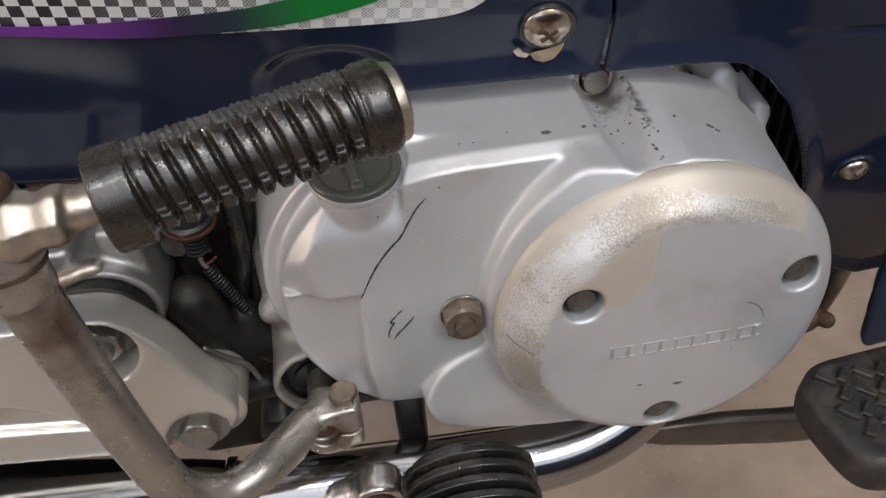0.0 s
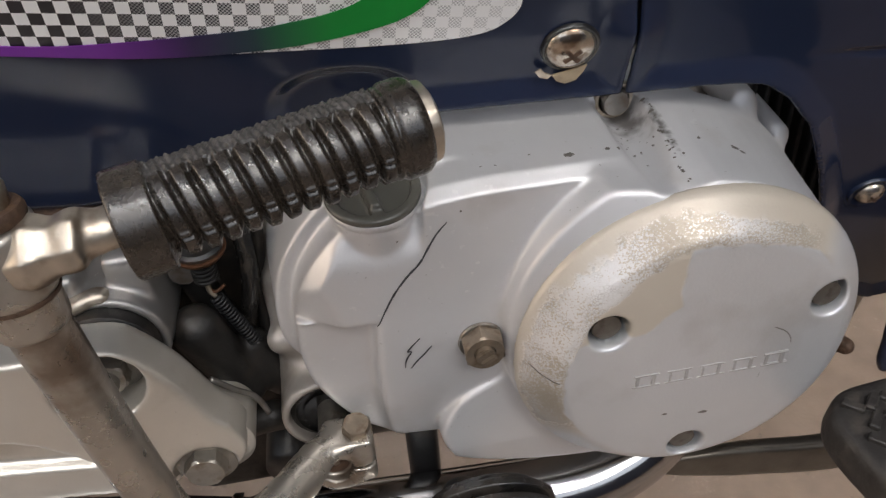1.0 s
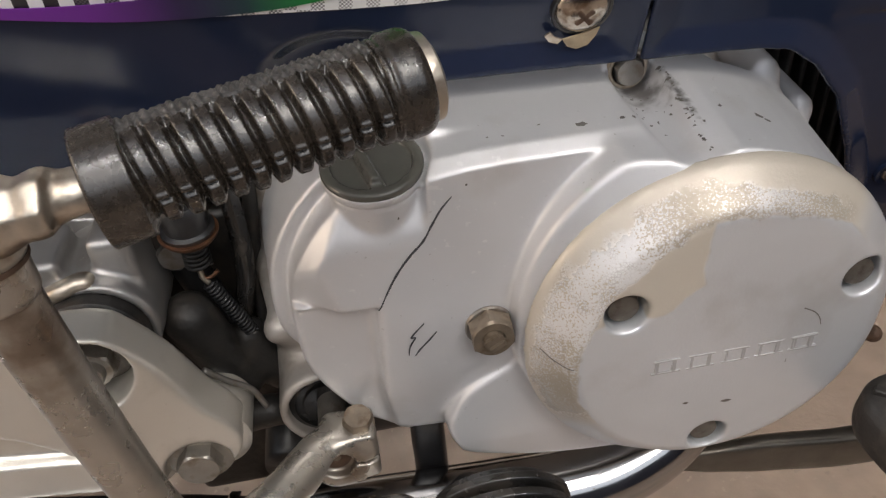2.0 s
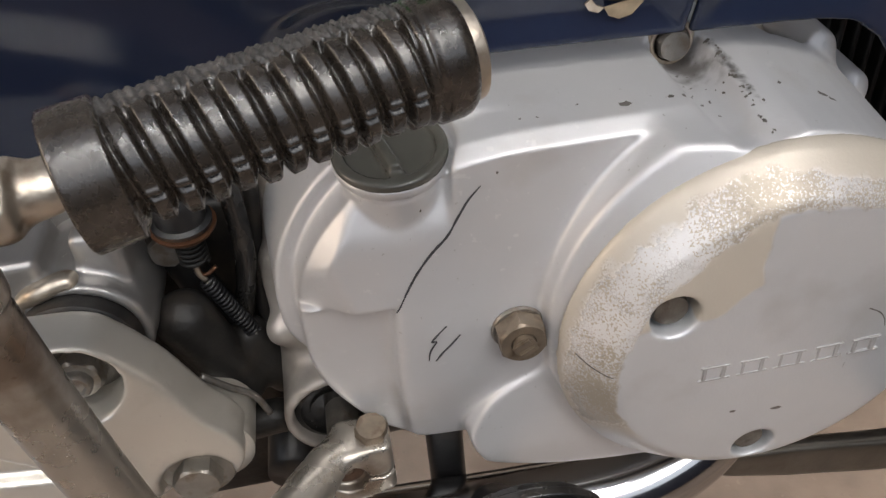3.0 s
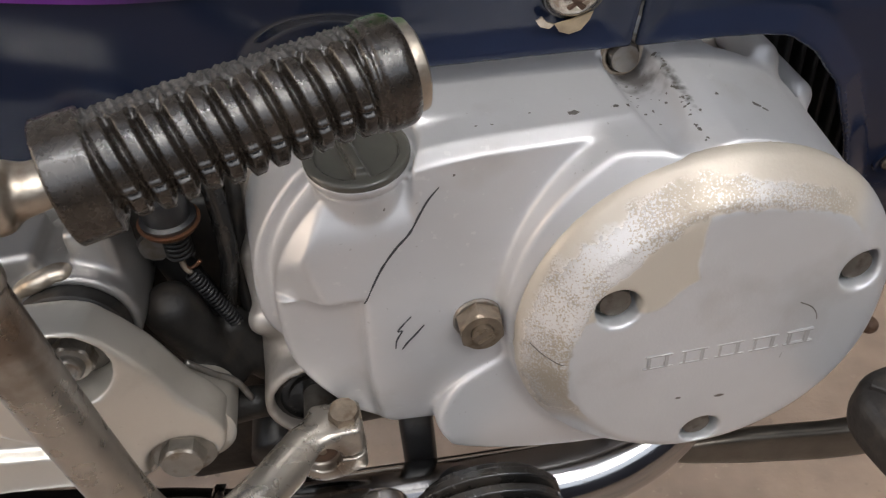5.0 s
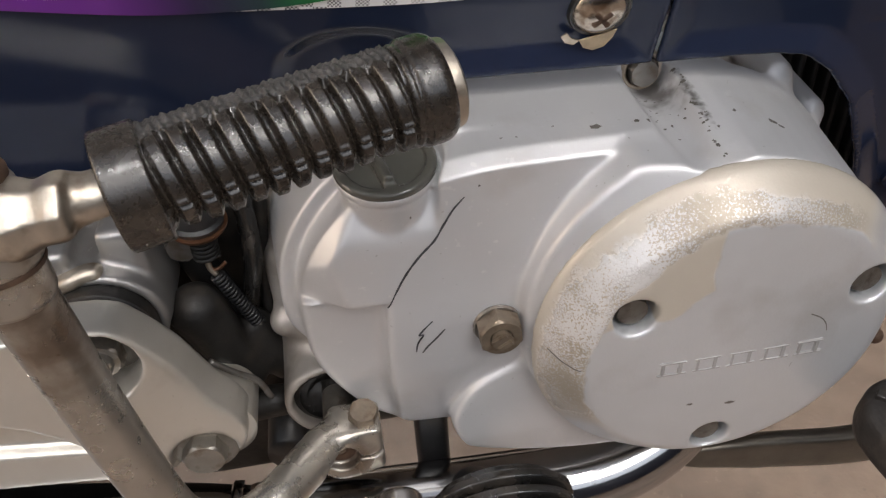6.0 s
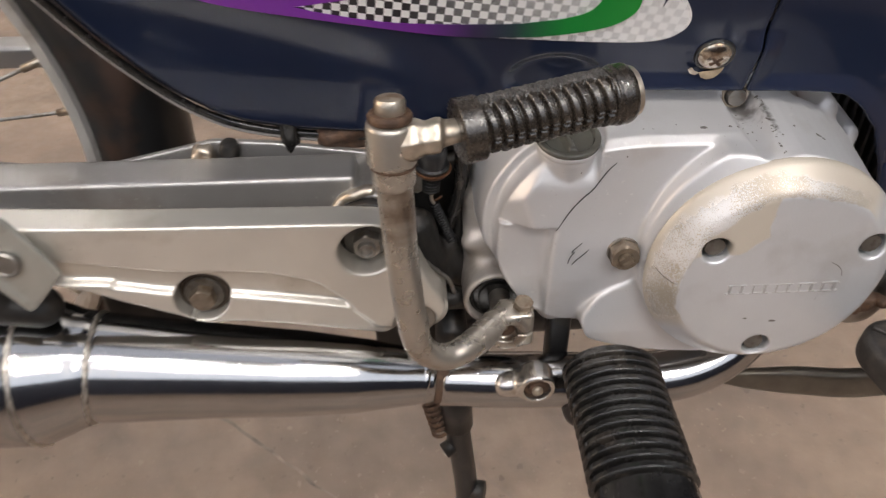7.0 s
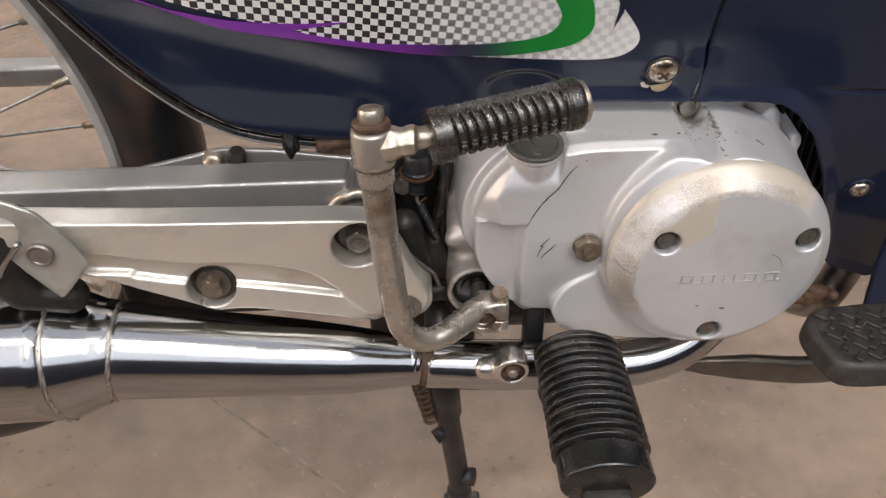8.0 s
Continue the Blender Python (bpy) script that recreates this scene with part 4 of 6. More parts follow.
part("light_blocker", solid("light_blocker", blocker_mass, (-0.25, 0.29, 0.25), (0.33, 0.48, 0.68), 0.004), M_GRIME, bike, "unseen dark mass behind the panels that blocks light from behind")


def film(name, outline, lift, material, label=""):
    """A thin film that lies on the panel."""
    pts = [Vector((x, fair_y(x, z), z)) - FN * (lift + 0.0001) for x, z in outline]
    bm = bmesh.new()
    low = bm.faces.new([bm.verts.new(p) for p in pts])
    low.normal_update()
    if low.normal.y > 0:
        low.normal_flip()
    out = bmesh.ops.extrude_face_region(bm, geom=[low])
    bmesh.ops.translate(bm, verts=[v for v in out["geom"] if isinstance(v, bmesh.types.BMVert)], vec=-FN * 0.0002)
    bmesh.ops.triangulate(bm, faces=bm.faces[:])
    return part(name, bm, material, panel, label)


M_CHECK = decal_material("chequered_film")
M_STRIPE = stripe_material("purple_green_film")
white = [(-0.245, 0.4885)] + line_through([(-0.21, 0.4780), (-0.178, 0.4672), (-0.1413, 0.4570), (-0.1092, 0.4470), (-0.0752, 0.4425), (-0.0359, 0.4400), (-0.003, 0.4387), (0.0150, 0.4397), (0.0235, 0.4436), (0.0268, 0.4495), (0.0244, 0.4574), (0.0122, 0.4731), (0.0, 0.490)], 5).tolist() + [(-0.02, 0.515), (-0.08, 0.54), (-0.18, 0.545), (-0.245, 0.53)]
film("decal", white, 0.0, M_CHECK, "white decal with a black chequer")
low_edge = line_through([(-0.235, 0.4840), (-0.1991, 0.4685), (-0.1796, 0.4600), (-0.1585, 0.4551), (-0.1366, 0.4515), (-0.1092, 0.4470), (-0.0752, 0.4423), (-0.0415, 0.4418), (-0.0170, 0.4450), (-0.0045, 0.4490), (0.0022, 0.4550), (0.0033, 0.4620), (0.0006, 0.4732), (-0.008, 0.490)], 5).tolist()
high_edge = line_through([(-0.026, 0.490), (-0.0163, 0.4733), (-0.0125, 0.4640), (-0.0165, 0.4560), (-0.0260, 0.4520), (-0.0389, 0.4499), (-0.0504, 0.4488), (-0.0822, 0.4487), (-0.1061, 0.4500), (-0.1307, 0.4543), (-0.1427, 0.4574)], 5).tolist() + line_through([(-0.1299, 0.4594), (-0.1132, 0.4620), (-0.1352, 0.4613), (-0.1516, 0.4616), (-0.1624, 0.4622), (-0.1731, 0.4634), (-0.186, 0.4663), (-0.1987, 0.4695), (-0.235, 0.4850)], 1).tolist()
film("stripe", low_edge + high_edge, 0.0005, M_STRIPE, "purple stripe that turns green")
film("stripe", [(0.0120, 0.4800), (0.0135, 0.4680), (0.0128, 0.4575), (0.0160, 0.4670), (0.0150, 0.4790)], 0.0005, M_NAVY, "navy blade-shaped cut in the decal")

# ---- kick starter ----
def kick_arm(P):
    X, Y, Z = P
    pts = [(-0.1020, 0.1785, 0.4180), (-0.1000, 0.1830, 0.370), (-0.0965, 0.1865, 0.328), (-0.0920, 0.1890, 0.3125), (-0.0815, 0.1925, 0.3040), (-0.0690, 0.2000, 0.3035), (-0.0540, 0.2190, 0.3000)]
    path = line_through(pts, 8)
    d = np.full(X.shape, 1.0)
    for i, (a, b) in enumerate(zip(path, path[1:])):
        u = i / len(path)
        d = np.minimum(d, d_capsule(P, a, b, 0.0073 - 0.0010 * u + 0.0016 * max((u - 0.70) / 0.30, 0)))
    # clamp on the splined shaft
    clamp = d_cyl(P, "y", (-0.0485, 0.2935), 0.0102, 0.2165, 0.2300, 0.0015)
    block = d_box(P, (-0.0430, 0.2240, 0.2957), (0.0088, 0.0075, 0.0108), 0.0022)
    d = smin(d, smin(clamp, block, 0.004), 0.003)
    d = smax(d, -d_cyl(P, "y", (-0.0490, 0.2955), 0.0062, 0.205, 0.2195, 0.0005), 0.0008)
    cut = smax(np.abs(Z - 0.2945 + 0.06 * (X + 0.04)) - 0.0006, -0.045 - X, 0.0002)
    return smax(d, -smax(cut, Y - 0.224, 0.0005), 0.0004)


kick = part("kick_starter", solid("kick_starter", kick_arm, (-0.115, 0.168, 0.276), (-0.028, 0.245, 0.418), 0.0008), M_KICK, bike, "worn grey steel kick starter lever")
part("shaft_end", lathe("shaft_end", [(0.0, 0.0), (0.0060, 0.0), (0.0060, 0.0040), (0.0050, 0.0048), (0.0018, 0.0048), (0.0010, 0.0036), (0.0, 0.0036)], (-0.0490, 0.2240, 0.2955)), M_RUST, kick, "rusty end of the splined shaft")
part("shaft", lathe("shaft", [(0.0, 0.0), (0.0060, 0.0), (0.0060, 0.03), (0.0, 0.03)], (-0.0490, 0.258, 0.2930)), M_DEEP, kick)
_ax = Vector((0.08, -0.16, 0.98)).normalized()
part("clamp_bolt", hexagon("clamp_bolt", (-0.0398, 0.2240, 0.3052), _ax, 0.0092, 0.0056, 10), M_BRASS, kick, "brown-stained clamp bolt")
part("bolt_collar", lathe("bolt_collar", [(0.0, 0.0), (0.0058, 0.0), (0.0058, 0.0012), (0.0, 0.0012)], (-0.0398, 0.2242, 0.3046), _ax), M_BRASS, kick)


def kick_head(P):
    X, Y, Z = P
    d = smax(np.hypot(X + 0.1022, Y - 0.1775 - 0.10 * (Z - 0.42)) - 0.0098 + 0.04 * np.clip(Z - 0.425, 0, 1), np.maximum(0.4235 - Z, Z - 0.4405), 0.0022)
    low = smax(np.hypot(X + 0.1018, Y - 0.1780) - 0.0084, np.maximum(0.4135 - Z, Z - 0.428), 0.002)
    return smin(d, low, 0.0008)


part("pivot_head", solid("pivot_head", kick_head, (-0.116, 0.162, 0.408), (-0.088, 0.194, 0.445), 0.0006), M_KICK, kick, "grey pivot head with a rust line")
part("rust_ring", lathe("rust_ring", [(0.0, 0.0), (0.0078, 0.0), (0.0084, 0.0008), (0.0084, 0.0024), (0.0078, 0.0034), (0.0, 0.0034)], (-0.1022, 0.1796, 0.4400), (0, 0.10, 1)), M_RUST, kick, "rusty spring washer")
part("pivot_bolt", lathe("pivot_bolt", [(0.0, 0.0), (0.0056, 0.0), (0.0058, 0.0008), (0.0058, 0.0044), (0.0050, 0.0056), (0.0030, 0.0060), (0.0, 0.0062)], (-0.1020, 0.1802, 0.4432), (0, 0.10, 1)), M_KNUCKLE, kick, "dull round pivot bolt")
part("rust_ring", lathe("rust_ring", [(0.0078, 0.0), (0.0090, 0.0), (0.0092, 0.0006), (0.0090, 0.0012), (0.0078, 0.0012)], (-0.1019, 0.1778, 0.4225), (0, 0.05, 1)), M_RUST, kick)

# folding pedal: knuckle, rubber with ribs, steel end
A, B = np.array([-0.0778, 0.1803, 0.4340]), np.array([-0.0100, 0.1985, 0.4395])
W = (B - A) / np.linalg.norm(B - A)


def knuckle(P):
    X, Y, Z = P
    # eight-sided bar that tapers towards the pedal, with a hollow before its end collar
    dy, dz = np.abs(Y - 0.1773), np.abs(Z - 0.4325 - 0.16 * (X + 0.095))
    half = 0.0092 - 0.14 * np.clip(X + 0.100, 0, 0.016) - 0.45 * np.clip(-0.0945 - X, 0, 0.01) - 0.0012 * np.exp(-((X + 0.0895) / 0.0024) ** 2)
    d = smax(np.maximum(np.maximum(dy, dz), (dy + dz) * 0.74) - half, np.maximum(-0.104 - X, X + 0.0835), 0.0012)
    d = smin(d, d_capsule(P, (-0.0860, 0.1780, 0.4345), A + W * 0.004, 0.0052), 0.002)
    return smax(d, -(Z - 0.4245 - 0.3 * (X + 0.1)), 0.002)


part("pedal_knuckle", solid("pedal_knuckle", knuckle, (-0.112, 0.164, 0.416), (-0.072, 0.192, 0.448), 0.0006), M_KNUCKLE, kick, "bright plated folding knuckle, rust in its corners")


def ribbed_grip(name, a, b, rad, ribs, depth, collar, flats, seg=120, per=14, wide=1.0, slant=0.0, gap=0.45, lumpy=0.00045):
    """A rubber sleeve with raised rings that stop at smooth lengthwise bands. flats: (angle, half width, height) rows."""
    a, b = np.array(a, float), np.array(b, float)
    ln = np.linalg.norm(b - a)
    w = (b - a) / ln
    up = np.array([0, 0, 1.0])
    u = np.cross(w, up)
    u /= np.linalg.norm(u)
    v = np.cross(u, w)
    n = ribs * per + 40
    ts = np.linspace(0, 1, n)
    th = np.linspace(0, 2 * np.pi, seg, endpoint=False)
    T, H = np.meshgrid(ts, th, indexing="ij")
    body = (T - collar[0]) / (1 - collar[0] - collar[1])
    phase = (body + slant * np.cos(H) / ribs) * ribs
    f = np.abs((phase % 1.0) - 0.5) * 2
    rib = 1 - np.clip((f - gap) / (1 - gap), 0, 1) ** 1.6
    inside = (body > 0) & (body < 1)
    R = rad + np.where(inside, depth * rib - depth * 0.55, 0.0)
    R = np.where(T <= collar[0], rad + collar[2] * np.clip(np.minimum(T, collar[0] - T) / 0.012, 0, 1) ** 0.5, R)
    R = np.where(T >= 1 - collar[1], rad + collar[3] * np.clip(np.minimum(1 - T, T - 1 + collar[1]) / 0.014, 0, 1) ** 0.5, R)
    for ang, half, high in flats:
        e = np.abs((H - ang + np.pi) % (2 * np.pi) - np.pi)
        k = np.clip((half - e) / 0.05, 0, 1)
        knob = lumpy * (np.sin(phase * np.pi * 2) * np.sin((H - ang) * 26 + 3 * np.sin(phase)) + 0.8 * np.sin(phase * 9.1 + 2 * np.sin(H * 17)))
        R = np.where(inside, R * (1 - k) + k * (rad + high + knob), R)
    R = R * (1 + 0.006 * np.sin(3 * H + 9 * T))
    V = a + T[..., None] * (b - a) + (np.cos(H) * R * wide)[..., None] * u + (np.sin(H) * R)[..., None] * v
    verts = np.vstack([V.reshape(-1, 3), a[None], b[None]])
    i, j = np.meshgrid(np.arange(n - 1), np.arange(seg), indexing="ij")
    j2 = (j + 1) % seg
    quads = np.stack([i * seg + j, (i + 1) * seg + j, (i + 1) * seg + j2, i * seg + j2], -1).reshape(-1, 4)
    k = np.arange(seg)
    ends = np.vstack([np.stack([np.full(seg, n * seg), k, (k + 1) % seg, (k + 1) % seg], 1), np.stack([np.full(seg, n * seg + 1), (n - 1) * seg + (k + 1) % seg, (n - 1) * seg + k, (n - 1) * seg + k], 1)])
    me = bpy.data.meshes.new(name)
    me.from_pydata(verts.tolist(), [], quads.tolist() + [q[:3] for q in ends.tolist()])
    me.polygons.foreach_set("use_smooth", np.full(len(me.polygons), True))
    return me


def pedal_sleeve(name, a, b, ribs=11, seg=168):
    """A rubber sleeve: plain collar, bead at the far end, ribs between that break along one line, a knurled band on top."""
    a, b = np.array(a, float), np.array(b, float)
    ln = np.linalg.norm(b - a)
    w = (b - a) / ln
    u = np.cross(w, [0, 0, 1.0])
    u /= np.linalg.norm(u)
    v = np.cross(u, w)
    collar, bead, edge = 0.0088, 0.0098, 0.0010
    s = np.unique(np.concatenate([np.linspace(0, collar + 0.0012, 34), np.linspace(collar + 0.0012, ln - bead, ribs * 22), np.linspace(ln - bead, ln, 36)]))
    th = np.linspace(-np.pi, np.pi, seg, endpoint=False)
    S, H = np.meshgrid(s, th, indexing="ij")
    phase = (S - collar - 0.0008 + 0.0013 * (np.clip(H, -0.3, 1.4) - 0.5)) / (ln - bead - collar - 0.0012) * ribs
    f = np.abs(phase % 1.0 - 0.5) * 2
    rib = 1 - np.clip((f - 0.42) / 0.50, 0, 1) ** 1.5
    R = 0.0091 + 0.0022 * rib * (1 - 0.10 * np.sin(phase * 2.1 + 1))
    # knob at the end of each rib, then the lengthwise break, then shorter blocks below
    R = R + 0.0006 * rib * np.exp(-((H + 0.02) / 0.055) ** 2)
    cut = np.exp(-((H + 0.15) / 0.050) ** 2) + 0.8 * np.exp(-((H + 0.95) / 0.060) ** 2)
    R = R - 0.0016 * np.clip(cut, 0, 1) * rib
    R = R - np.where(H < -0.15, 0.0004, 0.0)
    top = np.clip((0.64 - np.abs(H - 1.95)) / 0.035, 0, 1)
    grit = 0.00042 * (np.sin(phase * 8.3 + 2.2 * np.sin(H * 9)) * np.sin(H * 21 + 1.7 * np.sin(phase * 3.1)) + 0.6 * np.sin(phase * 17.0 + H * 5))
    R = R * (1 - top) + top * (0.0112 + grit)
    inside = (S > collar) & (S < ln - bead)
    R = np.where(inside, R, 0.0)
    e = np.clip(np.minimum(S, collar + 0.0006 - S) / edge, 0, 1)
    R = np.where(S <= collar, 0.0106 + 0.0018 * np.sqrt(e * (2 - e)), R)
    e = np.clip(np.minimum(ln - S, S - ln + bead) / 0.0030, 0, 1)
    R = np.where(S >= ln - bead, 0.0100 + 0.0019 * np.sqrt(e * (2 - e)) - 0.0007 * np.exp(-((S - ln + bead * 0.80) / 0.0007) ** 2), R)
    V = a + (S / ln)[..., None] * (b - a) + (np.cos(H) * R)[..., None] * u + (np.sin(H) * R)[..., None] * v
    n = len(s)
    verts = np.vstack([V.reshape(-1, 3), a[None], b[None]])
    i, j = np.meshgrid(np.arange(n - 1), np.arange(seg), indexing="ij")
    j2 = (j + 1) % seg
    quads = np.stack([i * seg + j, (i + 1) * seg + j, (i + 1) * seg + j2, i * seg + j2], -1).reshape(-1, 4)
    k = np.arange(seg)
    ends = np.vstack([np.stack([np.full(seg, n * seg), k, (k + 1) % seg], 1), np.stack([np.full(seg, n * seg + 1), (n - 1) * seg + (k + 1) % seg, (n - 1) * seg + k], 1)])
    me = bpy.data.meshes.new(name)
    me.from_pydata(verts.tolist(), [], quads.tolist() + ends.tolist())
    me.polygons.foreach_set("use_smooth", np.full(len(me.polygons), True))
    band = (top[:-1] > 0.5) & inside[:-1]
    slot = np.zeros(len(me.polygons), np.int32)
    slot[:len(quads)] = band.reshape(-1)
    me.materials.append(M_HANDLED)
    me.materials.append(M_BAND)
    me.polygons.foreach_set("material_index", slot)
    return me


M_BAND = mat("grey_dusty_rubber", (0.050, 0.047, 0.045), 0.5, 0.0, var=0.35, var_scale=300, tint=(0.11, 0.10, 0.095), tint_amount=0.6, tint_scale=220, tint_at=0.5, bump=0.5, bump_scale=700)
part("pedal_rubber", pedal_sleeve("pedal_rubber", A, B), M_HANDLED, kick, "black ribbed rubber sleeve, greasy and dusty")
part("pedal_end", lathe("pedal_end", [(0.0, -0.004), (0.0098, -0.004), (0.0102, 0.0), (0.0098, 0.0022), (0.0080, 0.0032), (0.0, 0.0034)], tuple(B), tuple(W)), M_KNUCKLE, kick, "bright steel end washer")

# ---- swing arm and its silver guard ----
def guard_front(X):
    return 0.2390 + 0.14 * X


GUARD = loop_through([(-0.44, 0.4060), (-0.30, 0.3865), (-0.25, 0.3795), (-0.21, 0.3742), (-0.155, 0.3678), (-0.1210, 0.3635), (-0.1095, 0.3605), (-0.1032, 0.3535), (-0.0952, 0.3402), (-0.0880, 0.3222), (-0.0830, 0.3138), (-0.0800, 0.3040), (-0.0835, 0.2950),
                      (-0.0945, 0.2895), (-0.1085, 0.2905), (-0.1180, 0.2920), (-0.1479, 0.3015), (-0.1808, 0.3112), (-0.1990, 0.3132), (-0.2130, 0.3215), (-0.2335, 0.3330), (-0.255, 0.345), (-0.30, 0.358), (-0.44, 0.390)], 5)
STEP = loop_through([(-0.44, 0.42), (-0.05, 0.42), (-0.05, 0.28), (-0.109, 0.2960), (-0.1180, 0.3020), (-0.1260, 0.3120), (-0.1340, 0.3225), (-0.1480, 0.3345), (-0.1758, 0.3440), (-0.2068, 0.3490), (-0.2359, 0.3570), (-0.26, 0.3640), (-0.44, 0.41)], 5)
LEDGE = loop_through([(-0.44, 0.378), (-0.255, 0.3490), (-0.2335, 0.3430), (-0.2117, 0.3360), (-0.1785, 0.3284), (-0.131, 0.3140), (-0.120, 0.3085), (-0.110, 0.295), (-0.13, 0.28), (-0.44, 0.28)], 5)


def guard_solid(P):
    X, Y, Z = P
    f = guard_front(X)
    plan = d_plan(X, Z, GUARD)
    low = np.clip(d_plan(X, Z, STEP) / 0.0030, 0, 1)
    low = low * low * (3 - 2 * low)
    sill = np.clip(-d_plan(X, Z, LEDGE) / 0.0022, 0, 1)
    # the side walls slope outward to the back of the pressing
    d = smax(smax(plan - 0.03 * (Y - f), (f + 0.0060 * low - 0.0042 * sill * low) - Y, 0.0012), Y - f - 0.0165, 0.002)
    d = smax(d, -d_cyl(P, "y", (-0.1178, 0.3470), 0.0142, 0.19, 0.26, 0.0008), 0.0010)
    d = smax(d, -d_cyl(P, "y", (-0.1987, 0.3280), 0.0127, 0.17, 0.2228, 0.0008), 0.0010)
    return smax(d, -d_cyl(P, "y", (-0.0960, 0.2965), 0.0112, 0.19, 0.26, 0.0008), 0.0010)


M_ZINC = mat("dull_zinc", (0.32, 0.295, 0.26), 0.42, 0.75, var=0.15, var_scale=150, tint=(0.17, 0.12, 0.08), tint_amount=0.6, tint_scale=180, tint_at=0.54, bump=0.25, bump_scale=800)
guard = part("swing_arm_guard", solid("swing_arm_guard", guard_solid, (-0.42, 0.170, 0.280), (-0.068, 0.250, 0.412), 0.0009, 3), M_GUARD, bike, "long silver lacquered guard, dusty at its edges")
for at, af, spin in (((-0.1185, 0.2395, 0.3420), 0.0130, 5), ((-0.1990, 0.2210, 0.3268), 0.0112, 12), ((-0.0960, 0.2312, 0.2965), 0.0134, 20)):
    part("washer", lathe("washer", [(0.0, 0.0), (af * 0.86, 0.0), (af * 0.88, 0.0007), (af * 0.84, 0.0016), (0.0, 0.0016)], at), M_ZINC if spin == 20 else M_DEEP, guard)
    b = part("bolt", hexagon("bolt", (at[0], at[1] - 0.0012, at[2]), (0, -1, 0), af, 0.0062, spin), M_BRASS if spin == 12 else M_ZINC, guard, "zinc hexagon bolt in a sunk well")
    if spin != 5:
        continue
    part("thread_end", lathe("thread_end", [(0.0, 0.0), (0.0046, 0.0), (0.0046, 0.0026), (0.0040, 0.0034), (0.0030, 0.0034), (0.0024, 0.0024), (0.0010, 0.0024), (0.0, 0.0030)], (at[0], at[1] - 0.0070, at[2])), M_BOLT, b)
part("cup_washer", lathe("cup_washer", [(0.0, 0.0), (0.0110, 0.0), (0.0119, 0.0006), (0.0121, 0.0026), (0.0113, 0.0030), (0.0100, 0.0016), (0.0, 0.0013)], (-0.1987, 0.2226, 0.3279)), M_CUPWASH, guard, "brown tarnished cup washer")


for at, r in (((-0.1180, 0.2410, 0.3450), 0.0175), ((-0.0920, 0.2350, 0.2985), 0.0140)):
    part("mount", lathe("mount", [(0.0, -0.02), (r, -0.02), (r, 0.0), (r - 0.002, 0.0015), (0.0, 0.0015)], at), M_GRIME if at[0] < -0.1 else M_GUARD, guard, "cast mounting lug")


def swing_arm(P):
    X, Y, Z = P
    d = d_box(P, (-0.3130, 0.2630, 0.3560), (0.190, 0.0125, 0.0160), 0.0022)
    d = smin(d, d_box(P, (-0.1075, 0.2660, 0.3560), (0.0070, 0.0130, 0.0200), 0.003), 0.002)
    d = smin(d, d_cyl(P, "y", (-0.1170, 0.3460), 0.0192, 0.2455, 0.285, 0.0016), 0.003)
    return smax(d, -d_cyl(P, "y", (-0.1170, 0.3460), 0.0160, 0.235, 0.2550, 0.0008), 0.0010)


arm = part("swing_arm", solid("swing_arm", swing_arm, (-0.510, 0.244, 0.318), (-0.088, 0.290, 0.390), 0.0012), M_ARM, bike, "grey painted box-section swing arm")
part("far_leg", solid("far_leg", lambda P: d_box(P, (-0.330, 0.460, 0.3545), (0.190, 0.0120, 0.0078), 0.0022), (-0.526, 0.444, 0.341), (-0.136, 0.476, 0.368), 0.0013), M_ARM, arm, "far leg of the swing arm")
part("pivot_bush", lathe("pivot_bush", [(0.0, 0.0), (0.0158, 0.0), (0.0158, 0.0060), (0.0142, 0.0080), (0.0124, 0.0076), (0.0115, 0.0050), (0.0, 0.0050)], (-0.1170, 0.2550, 0.3460)), M_RUBBER, arm, "black rubber pivot bush")
part("rust_ring", lathe("rust_ring", [(0.0150, 0.0), (0.0162, 0.0), (0.0164, 0.0012), (0.0150, 0.0014)], (-0.1170, 0.2480, 0.3460)), M_COPPER, arm, "thin copper-brown ring")


def weld_bead(P):
    d = np.full(P[0].shape, 1.0)
    for k in range(22):
        a = 1.5 + 1.9 * k / 21
        c = (-0.1170 + 0.0190 * math.cos(a), 0.2475 + 0.0008 * math.sin(9 * a), 0.3460 + 0.0190 * math.sin(a))
        d = smin(d, d_capsule(P, c, (c[0], c[1] + 0.002, c[2]), 0.0026), 0.0008)
    return d


part("weld_bead", solid("weld_bead", weld_bead, (-0.142, 0.241, 0.338), (-0.096, 0.256, 0.374), 0.0007), M_KNUCKLE, arm, "shiny lumpy weld bead")

# dark mass added behind guard and arm, so the silencer's top mirrors dark
part("dark_reflector", solid("dark_reflector", lambda P: smin(d_box(P, (-0.290, 0.3150, 0.3060), (0.170, 0.0180, 0.0310), 0.012), d_box(P, (-0.190, 0.2640, 0.3050), (0.080, 0.0080, 0.0330), 0.005), 0.01), (-0.470, 0.250, 0.264), (-0.104, 0.340, 0.362), 0.0028), M_GRIME, bike, "dark mass added behind the swing arm to darken reflections and the gap")
M_BRACKET = mat("dull_grey_bracket", (0.43, 0.43, 0.39), 0.36, 0.6, var=0.10, var_scale=40, tint=(0.20, 0.15, 0.10), tint_amount=0.5, tint_scale=45, tint_at=0.56, bump=0.1, bump_scale=600)
